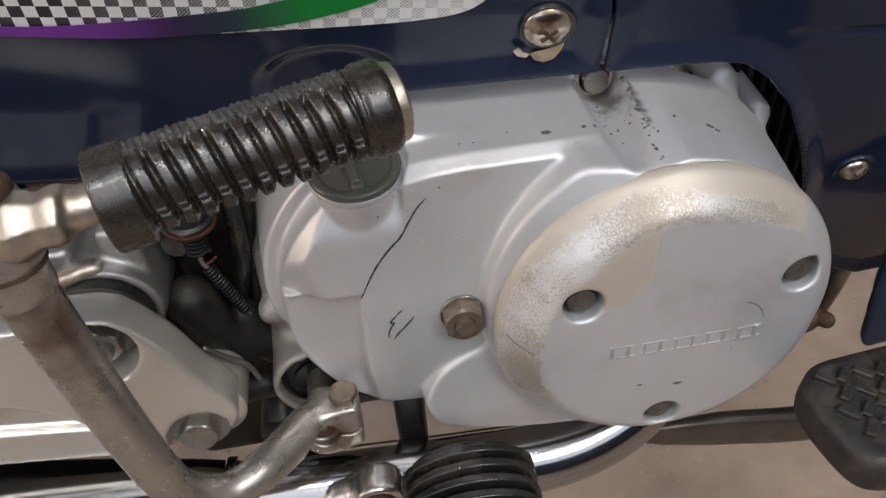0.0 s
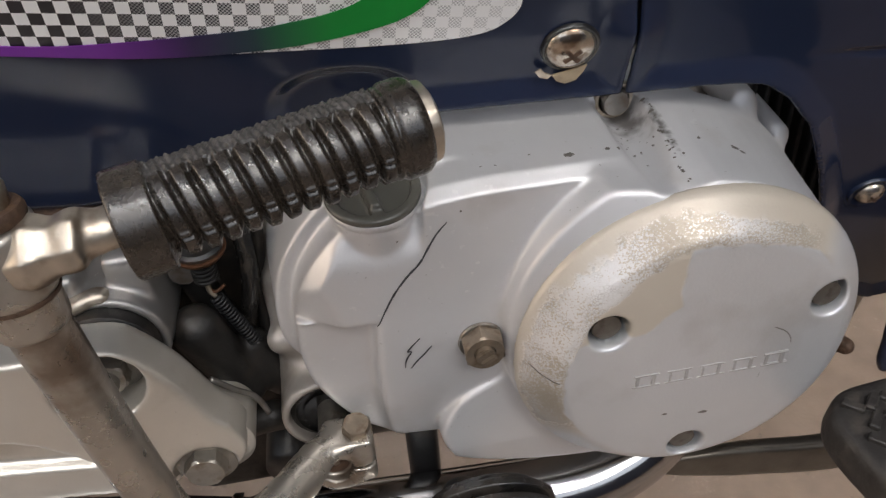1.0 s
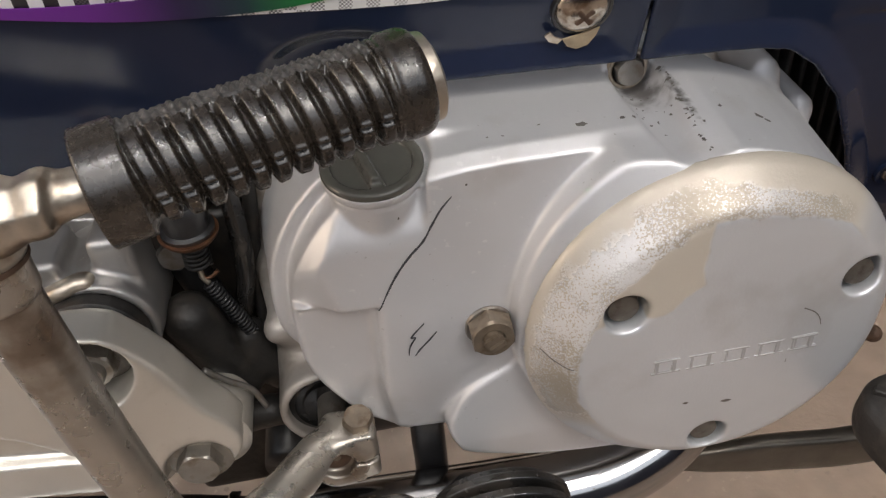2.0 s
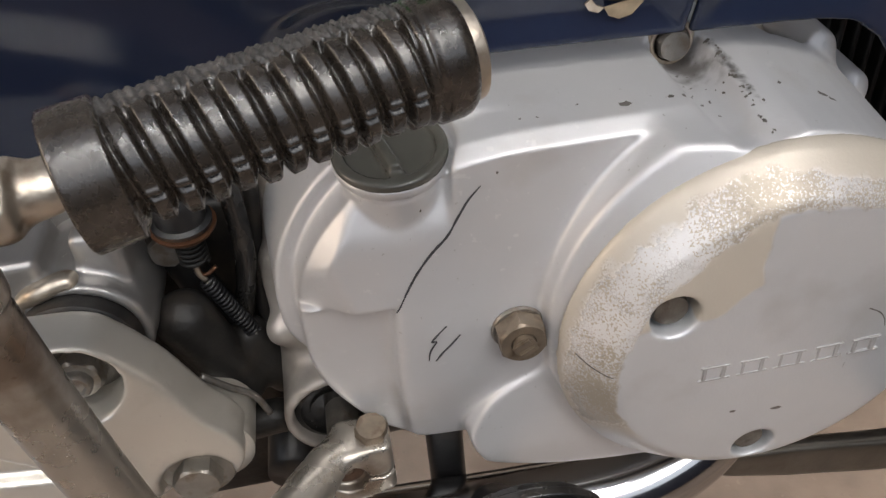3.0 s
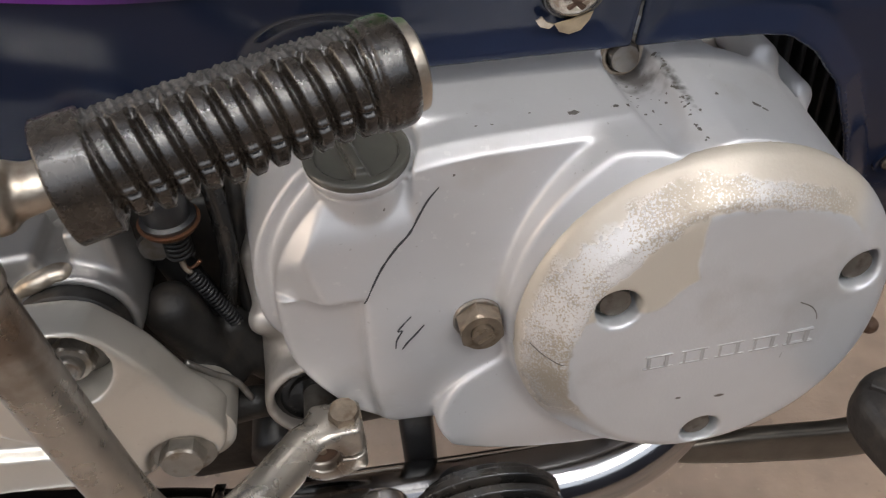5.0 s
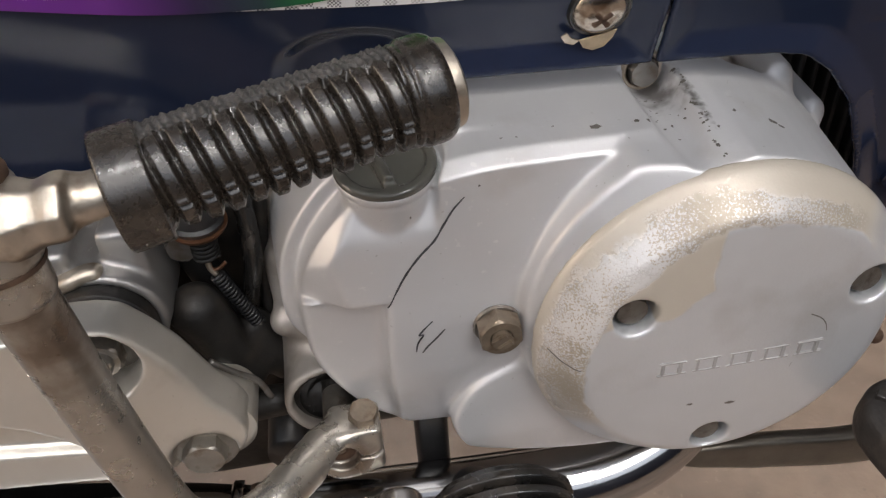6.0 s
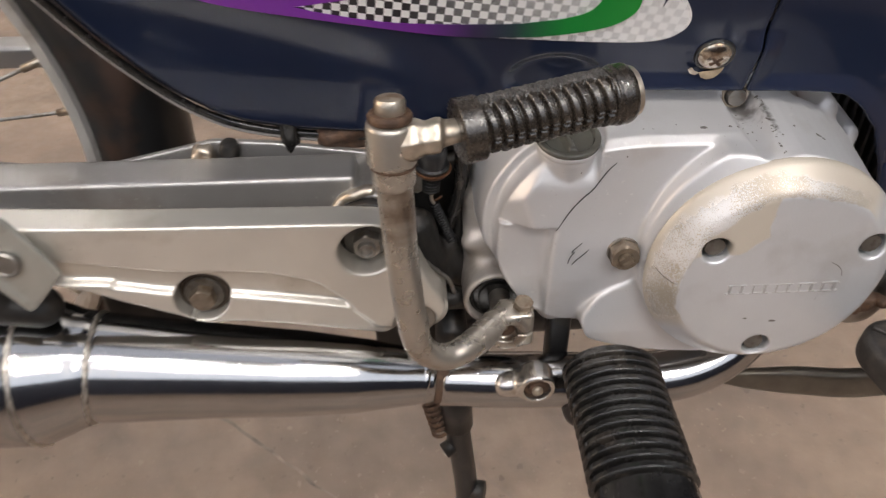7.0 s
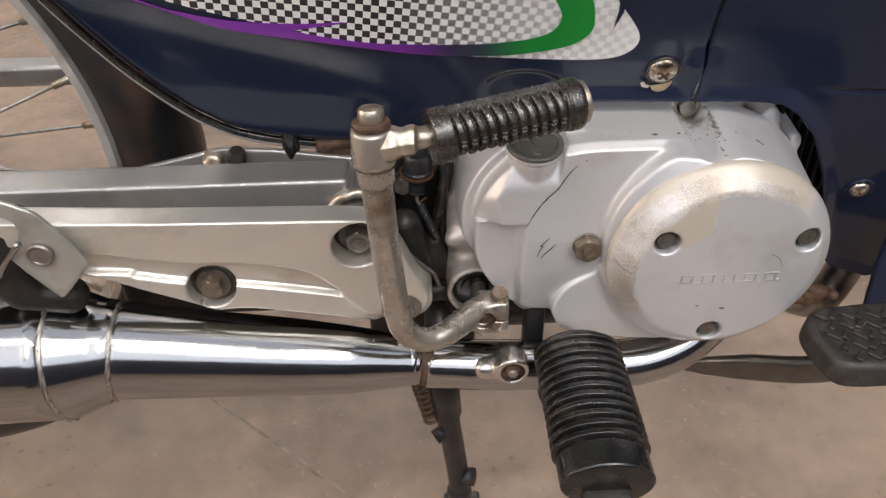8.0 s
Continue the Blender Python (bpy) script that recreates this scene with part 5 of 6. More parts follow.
# mounting bracket of the silencer
def bracket(P):
    X, Y, Z = P
    plan = d_plan(X, Z, loop_through([(-0.2816, 0.4015), (-0.2728, 0.3965), (-0.2641, 0.3890), (-0.2510, 0.3620), (-0.2540, 0.3560), (-0.2670, 0.3420), (-0.2735, 0.3480), (-0.2825, 0.3620), (-0.2815, 0.3740), (-0.2770, 0.3850), (-0.2815, 0.3910), (-0.300, 0.4020), (-0.300, 0.4120)], 4))
    f = 0.1950 + 0.10 * (X + 0.270)
    plate = smax(plan, np.maximum(f - Y, Y - f - 0.0030), 0.0012)
    lip = smax(d_plan(X, Z, np.array([(-0.2855, 0.3690), (-0.2830, 0.3710), (-0.2655, 0.3430), (-0.2685, 0.3410)])), np.maximum(f - 0.0012 - Y, Y - f - 0.010), 0.0012)
    return smin(plate, lip, 0.0015)


brk = part("silencer_bracket", solid("silencer_bracket", bracket, (-0.318, 0.184, 0.336), (-0.246, 0.214, 0.424), 0.0008), M_BRACKET, bike, "grey pressed bracket with a round-headed pin")
part("pin", lathe("pin", [(0.0, 0.0), (0.0064, 0.0), (0.0066, 0.0018), (0.0058, 0.0028), (0.0050, 0.0026), (0.0046, 0.0020), (0.0, 0.0020)], (-0.2700, 0.1947, 0.3695)), M_BOLT, brk, "dull flat pin head")
part("spring_wire", sweep("spring_wire", line_through([(-0.3020, 0.188, 0.3480), (-0.2908, 0.190, 0.3616), (-0.2848, 0.190, 0.3693), (-0.2757, 0.190, 0.3791)], 6), 0.0016, 10), M_CHROME, brk, "bright bent wire")
part("rubber_mount", solid("rubber_mount", lambda P: smin(d_box(P, (-0.304, 0.212, 0.360), (0.020, 0.014, 0.022), 0.006), d_capsule(P, (-0.295, 0.208, 0.336), (-0.274, 0.212, 0.329), 0.010), 0.006), (-0.332, 0.190, 0.314), (-0.258, 0.234, 0.388), 0.0014), M_GRIME, brk, "black dirty rubber mount")

# ---- exhaust ----
M_SATIN = mat("satin_chrome", (0.62, 0.60, 0.575), 0.24, 0.95, var=0.08, var_scale=120, tint=(0.30, 0.22, 0.14), tint_amount=0.5, tint_scale=150, tint_at=0.58)
def pipe_at(x):
    t = np.interp(x, [-0.55, -0.2636, -0.0865, -0.0465], [1.55, 1.0, 0.0, -0.05])
    return np.array([x, 0.2220 - 0.0100 * t, 0.2583 + 0.0292 * min(t, 1.0) - 0.004 * max(t - 1.0, 0)])


def leaning(me):
    """Cross-sections of the silencer lean forward at their lower edge."""
    for v in me.vertices:
        v.co.x += (0.03 * (pipe_at(v.co.x)[2] - v.co.z) + 0.001) * min(max((-0.10 - v.co.x) / 0.05, 0), 1)
    return me


def taper(xs, table):
    return np.interp(xs, [r[0] for r in table], [r[1] for r in table])


exhaust = part("silencer", leaning(sweep("silencer", [pipe_at(x) for x in np.linspace(-0.0865, -0.2588, 60)], taper(np.linspace(-0.0865, -0.2588, 60), [(-0.2588, 0.0283), (-0.20, 0.0248), (-0.16, 0.0230), (-0.128, 0.0204), (-0.1, 0.0160), (-0.0865, 0.0138)]), 96)), M_CHROME, bike, "polished chrome silencer with weld rings")
xs = np.linspace(-0.2592, -0.2855, 24)
part("flare", leaning(sweep("flare", [pipe_at(x) for x in xs], taper(xs, [(-0.2855, 0.0379), (-0.2820, 0.0369), (-0.2650, 0.0300), (-0.2592, 0.0284)]), 96)), M_CHROME, exhaust, "chrome flared collar")
xs = np.linspace(-0.2865, -0.52, 24)
part("drum", leaning(sweep("drum", [pipe_at(x) for x in xs], 0.0380, 96)), M_CHROME, exhaust, "chrome silencer drum")


def weld_ring(x, r):
    bead = lambda th, i: 1 + 0.014 * np.sin(th * 41 + i * 1.7) + 0.01 * np.sin(th * 17 + i)
    xs = np.linspace(x - 0.0013, x + 0.0013, 9)
    rr = r + 0.0007 * np.sin(np.linspace(0, math.pi, 9)) - 0.0005
    part("weld_ring", leaning(sweep("weld_ring", [pipe_at(v) for v in xs], rr, 160, bead)), M_WELD, exhaust, "straw-coloured weld bead")


weld_ring(-0.2590, 0.0286)
weld_ring(-0.2860, 0.0382)
head_path = line_through([(-0.0830, 0.2222, 0.2572), (-0.0465, 0.2222, 0.2535), (0.0050, 0.2230, 0.2500), (0.0450, 0.2240, 0.2492), (0.0740, 0.2300, 0.2555), (0.1000, 0.2440, 0.2680), (0.1220, 0.2600, 0.2800)], 10)
front_path = line_through([(0.1180, 0.2580, 0.2785), (0.1340, 0.2640, 0.2790), (0.1500, 0.2760, 0.2660), (0.1680, 0.2900, 0.2480), (0.1900, 0.3020, 0.2280), (0.2120, 0.3120, 0.2200), (0.2280, 0.3200, 0.2450), (0.2400, 0.3280, 0.2900)], 8)
header = part("header_pipe", sweep("header_pipe", head_path, np.interp(head_path[:, 0], [-0.083, -0.035, 0.005, 0.06, 0.2], [0.0152, 0.0158, 0.0152, 0.0148, 0.0146]), 64), M_CHROME, bike, "chrome header pipe, browned under the engine")
M_PIPE = mat("heat_greyed_pipe", (0.22, 0.205, 0.185), 0.30, 0.9, var=0.25, var_scale=60, tint=(0.06, 0.045, 0.035), tint_amount=0.7, tint_scale=45, tint_at=0.5, bump=0.2, bump_scale=400)
part("bend", sweep("bend", front_path, 0.0125, 48), M_PIPE, header, "heat-greyed dirty pipe bend")
part("clamp_band", sweep("clamp_band", [(-0.0872, 0.2221, 0.2584), (-0.0850, 0.2221, 0.2582), (-0.0800, 0.2221, 0.2576), (-0.0775, 0.2221, 0.2573)], [0.0138, 0.0146, 0.0146, 0.0134], 64), M_RUST, exhaust, "rusty clamp band")
part("clamp_band", sweep("clamp_band", [(-0.0945, 0.2224, 0.2597), (-0.0938, 0.2224, 0.2596), (-0.0905, 0.2223, 0.2590), (-0.0898, 0.2223, 0.2589)], [0.0142, 0.0156, 0.0156, 0.0142], 64), M_CHROME, exhaust)
part("bung", solid("bung", lambda P: smax(smin(d_cyl(P, "y", (-0.0325, 0.2660), 0.0100, 0.2015, 0.2160, 0.0026), d_capsule(P, (-0.048, 0.212, 0.2610), (-0.033, 0.210, 0.2640), 0.0072), 0.004), -d_cyl(P, "y", (-0.0325, 0.2660), 0.0070, 0.19, 0.2065, 0.0006), 0.0012), (-0.062, 0.196, 0.247), (-0.020, 0.222, 0.280), 0.0006), M_SATIN, header, "chrome boss welded to the pipe")
part("plug_screw", lathe("plug_screw", [(0.0, 0.0), (0.0068, 0.0), (0.0068, 0.0010), (0.0046, 0.0012), (0.0046, 0.0030), (0.0030, 0.0038), (0.0, 0.0042)], (-0.0325, 0.2058, 0.2660)), M_RUST, header, "rusty screw in the boss")
part("screw_head", lathe("screw_head", [(0.0, 0.0), (0.0030, 0.0), (0.0028, 0.0012), (0.0016, 0.0022), (0.0, 0.0024)], (-0.0325, 0.2020, 0.2660)), M_KNUCKLE, header, "cross-head screw")

# ---- foot peg ----
peg = part("foot_peg", ribbed_grip("foot_peg", (0.0020, 0.1980, 0.2880), (0.0010, 0.1060, 0.2870), 0.0143, 12, 0.0058, (0.02, 0.18, 0.0, 0.0014), ((-math.pi / 2, 0.5, 0.0),), per=22, wide=1.45, gap=0.40), M_RUBBER, bike, "black ribbed rubber foot peg")
part("end_plate", solid("end_plate", lambda P: d_box(P, (0.0010, 0.1045, 0.2790), (0.0120, 0.0050, 0.0050), 0.003), (-0.014, 0.096, 0.270), (0.016, 0.112, 0.288), 0.001), M_DUSTY, peg, "moulded end of the rubber")
part("pivot_bracket", solid("pivot_bracket", lambda P: smin(d_capsule(P, (0.002, 0.196, 0.286), (-0.004, 0.212, 0.270), 0.0085), smin(d_box(P, (-0.0152, 0.2430, 0.2640), (0.0066, 0.0060, 0.0300), 0.003), smin(d_capsule(P, (-0.015, 0.240, 0.238), (-0.006, 0.210, 0.238), 0.0070), d_capsule(P, (-0.006, 0.210, 0.238), (-0.004, 0.210, 0.270), 0.0080), 0.004), 0.004), 0.004), (-0.032, 0.184, 0.222), (0.018, 0.256, 0.302), 0.0012), M_BLACK, peg, "black painted peg bracket")

# ---- brake pedal ----
PAD = loop_through([(0.1255, 0.1880), (0.1295, 0.1970), (0.1365, 0.2025), (0.1500, 0.2045), (0.1740, 0.2060), (0.1900, 0.2030), (0.1945, 0.1850), (0.1920, 0.1650), (0.1820, 0.1575), (0.1550, 0.1558), (0.1380, 0.1562), (0.1300, 0.1600), (0.1265, 0.1720)], 5)


def brake_pad(P):
    X, Y, Z = P
    plan = d_plan(X, Y, PAD)
    return smax(plan - 0.10 * (0.3085 - Z), np.maximum(Z - 0.3085, 0.2920 - Z), 0.0050)


pedal = part("brake_pedal", solid("brake_pedal", brake_pad, (0.118, 0.149, 0.284), (0.203, 0.214, 0.314), 0.0009), M_DUSTY, bike, "dusty black rubber brake pedal pad")
random.seed(5)
for i in range(9):
    for j in range(6):
        x, y = 0.1345 + 0.0072 * i + (0.0036 if j % 2 else 0), 0.1620 + 0.0078 * j
        if d_plan(np.array([x]), np.array([y]), PAD)[0] > -0.0058:
            continue
        bm = bmesh.new()
        bmesh.ops.create_cube(bm, size=1.0, matrix=Matrix.Translation((x, y, 0.3086)) @ pose(0, 0, 0, 0, 0, 45 if (i + j) % 2 else -45) @ Matrix.Diagonal((0.0076, 0.0036, 0.0036, 1)))
        bmesh.ops.bevel(bm, geom=bm.edges[:], offset=0.0005, segments=1, affect="EDGES")
        part("tread_block", bm, M_DUSTY, pedal)
M_PEDALARM = mat("worn_olive_steel", (0.150, 0.132, 0.108), 0.34, 0.65, var=0.2, var_scale=60, tint=(0.075, 0.055, 0.042), tint_amount=0.7, tint_scale=30, tint_at=0.54, bump=0.2, bump_scale=400)
arm_path = line_through([(0.0840, 0.2380, 0.2300), (0.0980, 0.2370, 0.2300), (0.1300, 0.2340, 0.2295), (0.1620, 0.2290, 0.2305), (0.1850, 0.2200, 0.2440), (0.1830, 0.2000, 0.2740), (0.1700, 0.1880, 0.2930)], 8)
# flat bar on edge, pointed where it goes under the pipe
bar = lambda th, i: 1 / ((np.abs(np.cos(th)) / 0.42) ** 4 + np.abs(np.sin(th)) ** 4) ** 0.25
part("pedal_arm", sweep("pedal_arm", arm_path, np.interp(arm_path[:, 0], [0.084, 0.100, 0.125, 0.2], [0.003, 0.0068, 0.0096, 0.0108]), 40, bar), M_PEDALARM, pedal, "dull olive-grey flat pedal arm")

# ---- screws of the fairing ----
def fairing_screw(x, z, parent, r, ring):
    """A domed cross-head screw in a dished collar."""
    at = Vector((x, fair_y(x, z), z))
    ax = -FN
    part("cup_washer", lathe("cup_washer", [(0.0, -0.001), (r * ring, -0.001), (r * ring, 0.0004), (r * (ring - 0.06), 0.0014), (r * (ring - 0.14), 0.0014), (r * 1.0, 0.0004), (0.0, 0.0004)], at, ax), M_BLACK if ring < 1.4 else M_NAVY, parent, "dirty dark cup round the screw")
    s = part("screw", lathe("screw", [(0.0, 0.0004), (r * 0.97, 0.0004), (r, 0.0009), (r * 0.97, 0.0016), (r * 0.86, 0.0025), (r * 0.66, 0.0036), (r * 0.40, 0.0044), (0.0, 0.0048)], at, ax), M_SCREW, parent, "round cross-head screw with brown stains")
    for k in (0, 90):
        bm = bmesh.new()
        bmesh.ops.create_cube(bm, size=1.0, matrix=Matrix.Translation(at + ax * 0.0042) @ turn_to(ax) @ pose(0, 0, 0, 0, 0, 40 + k) @ Matrix.Diagonal((r * 0.80, r * 0.20, 0.0016, 1)))
        bmesh.ops.bevel(bm, geom=bm.edges[:], offset=0.0003, segments=1, affect="EDGES")
        part("cross_slot", bm, M_RUST, s)


M_SCREW = mat("stained_chrome_screw", (0.60, 0.55, 0.48), 0.22, 0.95, var=0.12, var_scale=150, tint=(0.17, 0.105, 0.06), tint_amount=0.85, tint_scale=170, tint_at=0.49, bump=0.25, bump_scale=260)
fairing_screw(0.0432, 0.4318, panel, 0.0080, 1.14)
fairing_screw(0.1866, 0.3385, shield, 0.0062, 1.46)


def flake(outline, lift, material, label, parent):
    bm = bmesh.new()
    f = bm.faces.new([bm.verts.new(Vector((x, fair_y(x, z), z)) - FN * lift) for x, z in outline])
    f.normal_update()
    if f.normal.y > 0:
        f.normal_flip()
    out = bmesh.ops.extrude_face_region(bm, geom=[f])
    bmesh.ops.translate(bm, verts=[v for v in out["geom"] if isinstance(v, bmesh.types.BMVert)], vec=-FN * 0.0004)
    bmesh.ops.triangulate(bm, faces=bm.faces[:])
    part("paper_scrap", bm, material, parent, label)


flake([(0.0385, 0.4232), (0.0402, 0.4205), (0.0432, 0.4192), (0.0464, 0.4203), (0.0484, 0.4236), (0.0490, 0.4262), (0.0440, 0.4245)], 0.002, M_TAPE, "torn tan paper scrap", panel)
flake([(0.0330, 0.4250), (0.0345, 0.4228), (0.0372, 0.4218), (0.0385, 0.4232), (0.0362, 0.4242), (0.0345, 0.4262)], 0.002, M_KNUCKLE, "grey peeled paint flake", panel)

# ---- marks on the engine cover: pen lines and bare chips ----
bpy.context.view_layer.update()


def on_cover(x, z, lift=0.00012):
    ok, place, normal, _ = cover.ray_cast(Vector((x, 0.10, z)), Vector((0, 1, 0)))
    return (place + normal * lift, normal) if ok else (Vector((x, 0.2225, z)), Vector((0, -1, 0)))


def pen(name, pts, width, material, label=""):
    """A drawn line on the cover that thins out at both ends."""
    line = line_through(pts, 8)
    bm = bmesh.new()
    rows = []
    for i, (x, z) in enumerate(line):
        a, b = line[max(i - 1, 0)], line[min(i + 1, len(line) - 1)]
        p, nrm = on_cover(x, z)
        along = Vector((b[0] - a[0], 0, b[1] - a[1])).normalized()
        side = nrm.cross(along).normalized()
        w = width * (0.35 + 0.65 * math.sin(math.pi * min(max(i / (len(line) - 1), 0.04), 0.96)) ** 0.5) * (0.8 + 0.4 * noise.noise((x * 400, z * 400, 3)))
        rows.append([bm.verts.new(p + side * w / 2 + nrm * o) for o in (0, 0.00012)] + [bm.verts.new(p - side * w / 2 + nrm * o) for o in (0.00012, 0)])
    for a, b in zip(rows, rows[1:]):
        for k in range(4):
            bm.faces.new((a[k], a[(k + 1) % 4], b[(k + 1) % 4], b[k]))
    bm.faces.new(rows[0])
    bm.faces.new(rows[-1][::-1])
    bmesh.ops.recalc_face_normals(bm, faces=bm.faces[:])
    part(name, bm, material, cover, label)


pen("pen_line", [(-0.0010, 0.3905), (-0.0045, 0.3868), (-0.0072, 0.3826), (-0.0102, 0.3775), (-0.0150, 0.3728), (-0.0195, 0.3672), (-0.0232, 0.3610), (-0.0264, 0.3546)], 0.0009, M_PEN, "black marker stroke")
pen("pen_line", [(-0.0132, 0.3475), (-0.0160, 0.3448), (-0.0178, 0.3425), (-0.0165, 0.3422), (-0.0185, 0.3392)], 0.0007, M_PEN, "black marker stroke")
pen("pen_line", [(-0.0168, 0.3418), (-0.0186, 0.3385), (-0.0192, 0.3352)], 0.0007, M_PEN, "black marker stroke")
pen("pen_line", [(-0.0095, 0.3435), (-0.0125, 0.3400), (-0.0152, 0.3372), (-0.0172, 0.3345)], 0.0008, M_PEN, "black marker stroke")

M_CRACK = mat("dirt_in_crack", (0.215, 0.168, 0.132), 0.9, 0.0, var=0.4, var_scale=60)
M_CHIP = mat("bare_chipped_metal", (0.17, 0.155, 0.14), 0.5, 0.5, var=0.3, var_scale=500)


def chip(at, size, seed, toward=(0, 1, 0), start=None):
    """A small ragged spot where the paint has come off."""
    rnd = random.Random(seed)
    origin = Vector(start)
    way = Vector(toward).normalized()
    ok, p, nrm, _ = cover.ray_cast(origin, way)
    if not ok:
        return
    u = nrm.orthogonal().normalized()
    v = nrm.cross(u)
    n = rnd.randint(7, 10)
    bm = bmesh.new()
    spin, stretch = rnd.uniform(0, 6.28), rnd.uniform(0.4, 0.75)
    ring = []
    for k in range(n):
        a = 2 * math.pi * k / n
        r = size * rnd.uniform(0.5, 1.0)
        x, y = r * math.cos(a), r * math.sin(a) * stretch
        ring.append(bm.verts.new(p + u * (x * math.cos(spin) - y * math.sin(spin)) + v * (x * math.sin(spin) + y * math.cos(spin)) + nrm * 0.00015))
    bm.faces.new(ring)
    bmesh.ops.triangulate(bm, faces=bm.faces[:])
    part("paint_chip", bm, M_CHIP, cover)


down = (0, 0.15, -1)
for k, (x, y, s) in enumerate([(0.0400, 0.236, 0.0022), (0.0935, 0.232, 0.0020), (0.0955, 0.230, 0.0012), (0.0745, 0.2290, 0.0009), (0.0825, 0.2360, 0.0010), (0.0280, 0.2390, 0.0007),
                               (0.0525, 0.2365, 0.0013), (0.0560, 0.2360, 0.0011), (0.0640, 0.2300, 0.0007), (0.0165, 0.2360, 0.0006), (0.0120, 0.2365, 0.0006)]):
    chip((x, y), s, 11 + k, down, (x, y - 0.0075, 0.45))
for k in range(34):
    rnd = random.Random(300 + k)
    t = rnd.random()
    chip((0, 0), 0.0004 + 0.0009 * rnd.random() * (1 - 0.5 * t), 60 + k, down, (0.0735 - 0.0020 * t + rnd.uniform(-0.0010, 0.0010), 0.2610 - 0.045 * t - 0.0075, 0.45))
for k in range(26):
    rnd = random.Random(700 + k)
    chip((0, 0), 0.0003 + 0.0007 * rnd.random(), 160 + k, down, (rnd.uniform(0.058, 0.072), rnd.uniform(0.235, 0.262) - 0.0075, 0.45))
for k, (x, z, s) in enumerate([(0.0035, 0.3935, 0.0006), (0.0315, 0.3745, 0.0009), (0.0265, 0.3675, 0.0005), (-0.0168, 0.3855, 0.0009)]):
    chip((x, z), s, 400 + k, (0, 1, 0), (x, 0.10, z))

# casting pits and scratches of the rotor cover
def on_rotor(x, z, lift=0.00010):
    ok, place, normal, _ = rotor.ray_cast(Vector((x, 0.10, z)), Vector((0, 1, 0)))
    return place + normal * lift if ok else Vector((x, 0.1998, z))


def rotor_spot(x, z, w, h, seed):
    rnd = random.Random(seed)
    bm = bmesh.new()
    bm.faces.new([bm.verts.new(on_rotor(x + w * math.cos(a) * rnd.uniform(0.7, 1), z + h * math.sin(a) * rnd.uniform(0.6, 1))) for a in [2 * math.pi * k / 9 for k in range(9)]])
    bmesh.ops.recalc_face_normals(bm, faces=bm.faces[:])
    part("casting_pit", bm, M_CHIP, rotor, "small dark casting pit")


rotor_spot(0.0668, 0.3145, 0.0013, 0.0006, 1)
rotor_spot(0.0810, 0.3122, 0.0021, 0.0008, 2)
for pts, w in (([(0.1005, 0.3480), (0.1045, 0.3455), (0.1068, 0.3425), (0.1078, 0.3395)], 0.00035), ([(0.1000, 0.3290), (0.0990, 0.3270), (0.0988, 0.3252)], 0.0004), ([(0.0205, 0.3410), (0.0235, 0.3385), (0.0270, 0.3372), (0.0290, 0.3370)], 0.0004)):
    line = line_through(pts, 6)
    bm = bmesh.new()
    rows = [(bm.verts.new(on_rotor(x, z)), bm.verts.new(on_rotor(x + w * 0.5, z + w))) for x, z in line]
    for a, b in zip(rows, rows[1:]):
        bm.faces.new((a[0], a[1], b[1], b[0]))
    part("scratch", bm, M_CHIP, rotor)

# ---- between engine and swing arm: brake switch, springs, cables ----
switch = part("brake_switch", lathe("brake_switch", [(0.0, -0.002), (0.0072, -0.002), (0.0088, 0.0), (0.0090, 0.0022), (0.0075, 0.0030), (0.0075, 0.011), (0.0060, 0.013), (0.0, 0.013)], (-0.0845, 0.2640, 0.3680), (0.05, -0.12, 1)), M_BLACK, bike, "black brake light switch body")
part("cup", lathe("cup", [(0.0040, -0.0032), (0.0086, -0.0020), (0.0098, -0.0004), (0.0100, 0.0006), (0.0090, 0.0008), (0.0040, -0.0010)], (-0.0845, 0.2640, 0.3680), (0.05, -0.12, 1)), M_COPPER, switch, "copper-coloured cup rim")
part("spring", coil("spring", (-0.0845, 0.2650, 0.3660), (-0.0852, 0.2668, 0.3520), 0.0040, 7, 0.0008), M_GRIME, switch, "small dark coil spring")
part("hook", sweep("hook", line_through([(-0.0850, 0.2660, 0.3530), (-0.0845, 0.2650, 0.3480), (-0.0825, 0.2655, 0.3470), (-0.0795, 0.2660, 0.3490)], 6), 0.0007, 8), M_COPPER, switch, "brown wire hook")
ret = part("return_spring", coil("return_spring", (-0.0835, 0.2650, 0.3450), (-0.0740, 0.2660, 0.3190), 0.0022, 17, 0.0006), M_BLACK, bike, "long thin return spring")
part("spring_end", sweep("spring_end", line_through([(-0.0835, 0.2650, 0.3450), (-0.0850, 0.2648, 0.3480), (-0.0852, 0.2648, 0.3520)], 6), 0.0010, 8), M_KNUCKLE, ret)
part("spring_end", sweep("spring_end", line_through([(-0.0740, 0.2660, 0.3190), (-0.0715, 0.2665, 0.3120), (-0.0690, 0.2670, 0.3040)], 6), 0.0010, 8), M_BOLT, ret)


def hose(name, pts, r, material, label):
    return part(name, sweep(name, line_through(pts, 10), r, 16), material, bike, label)


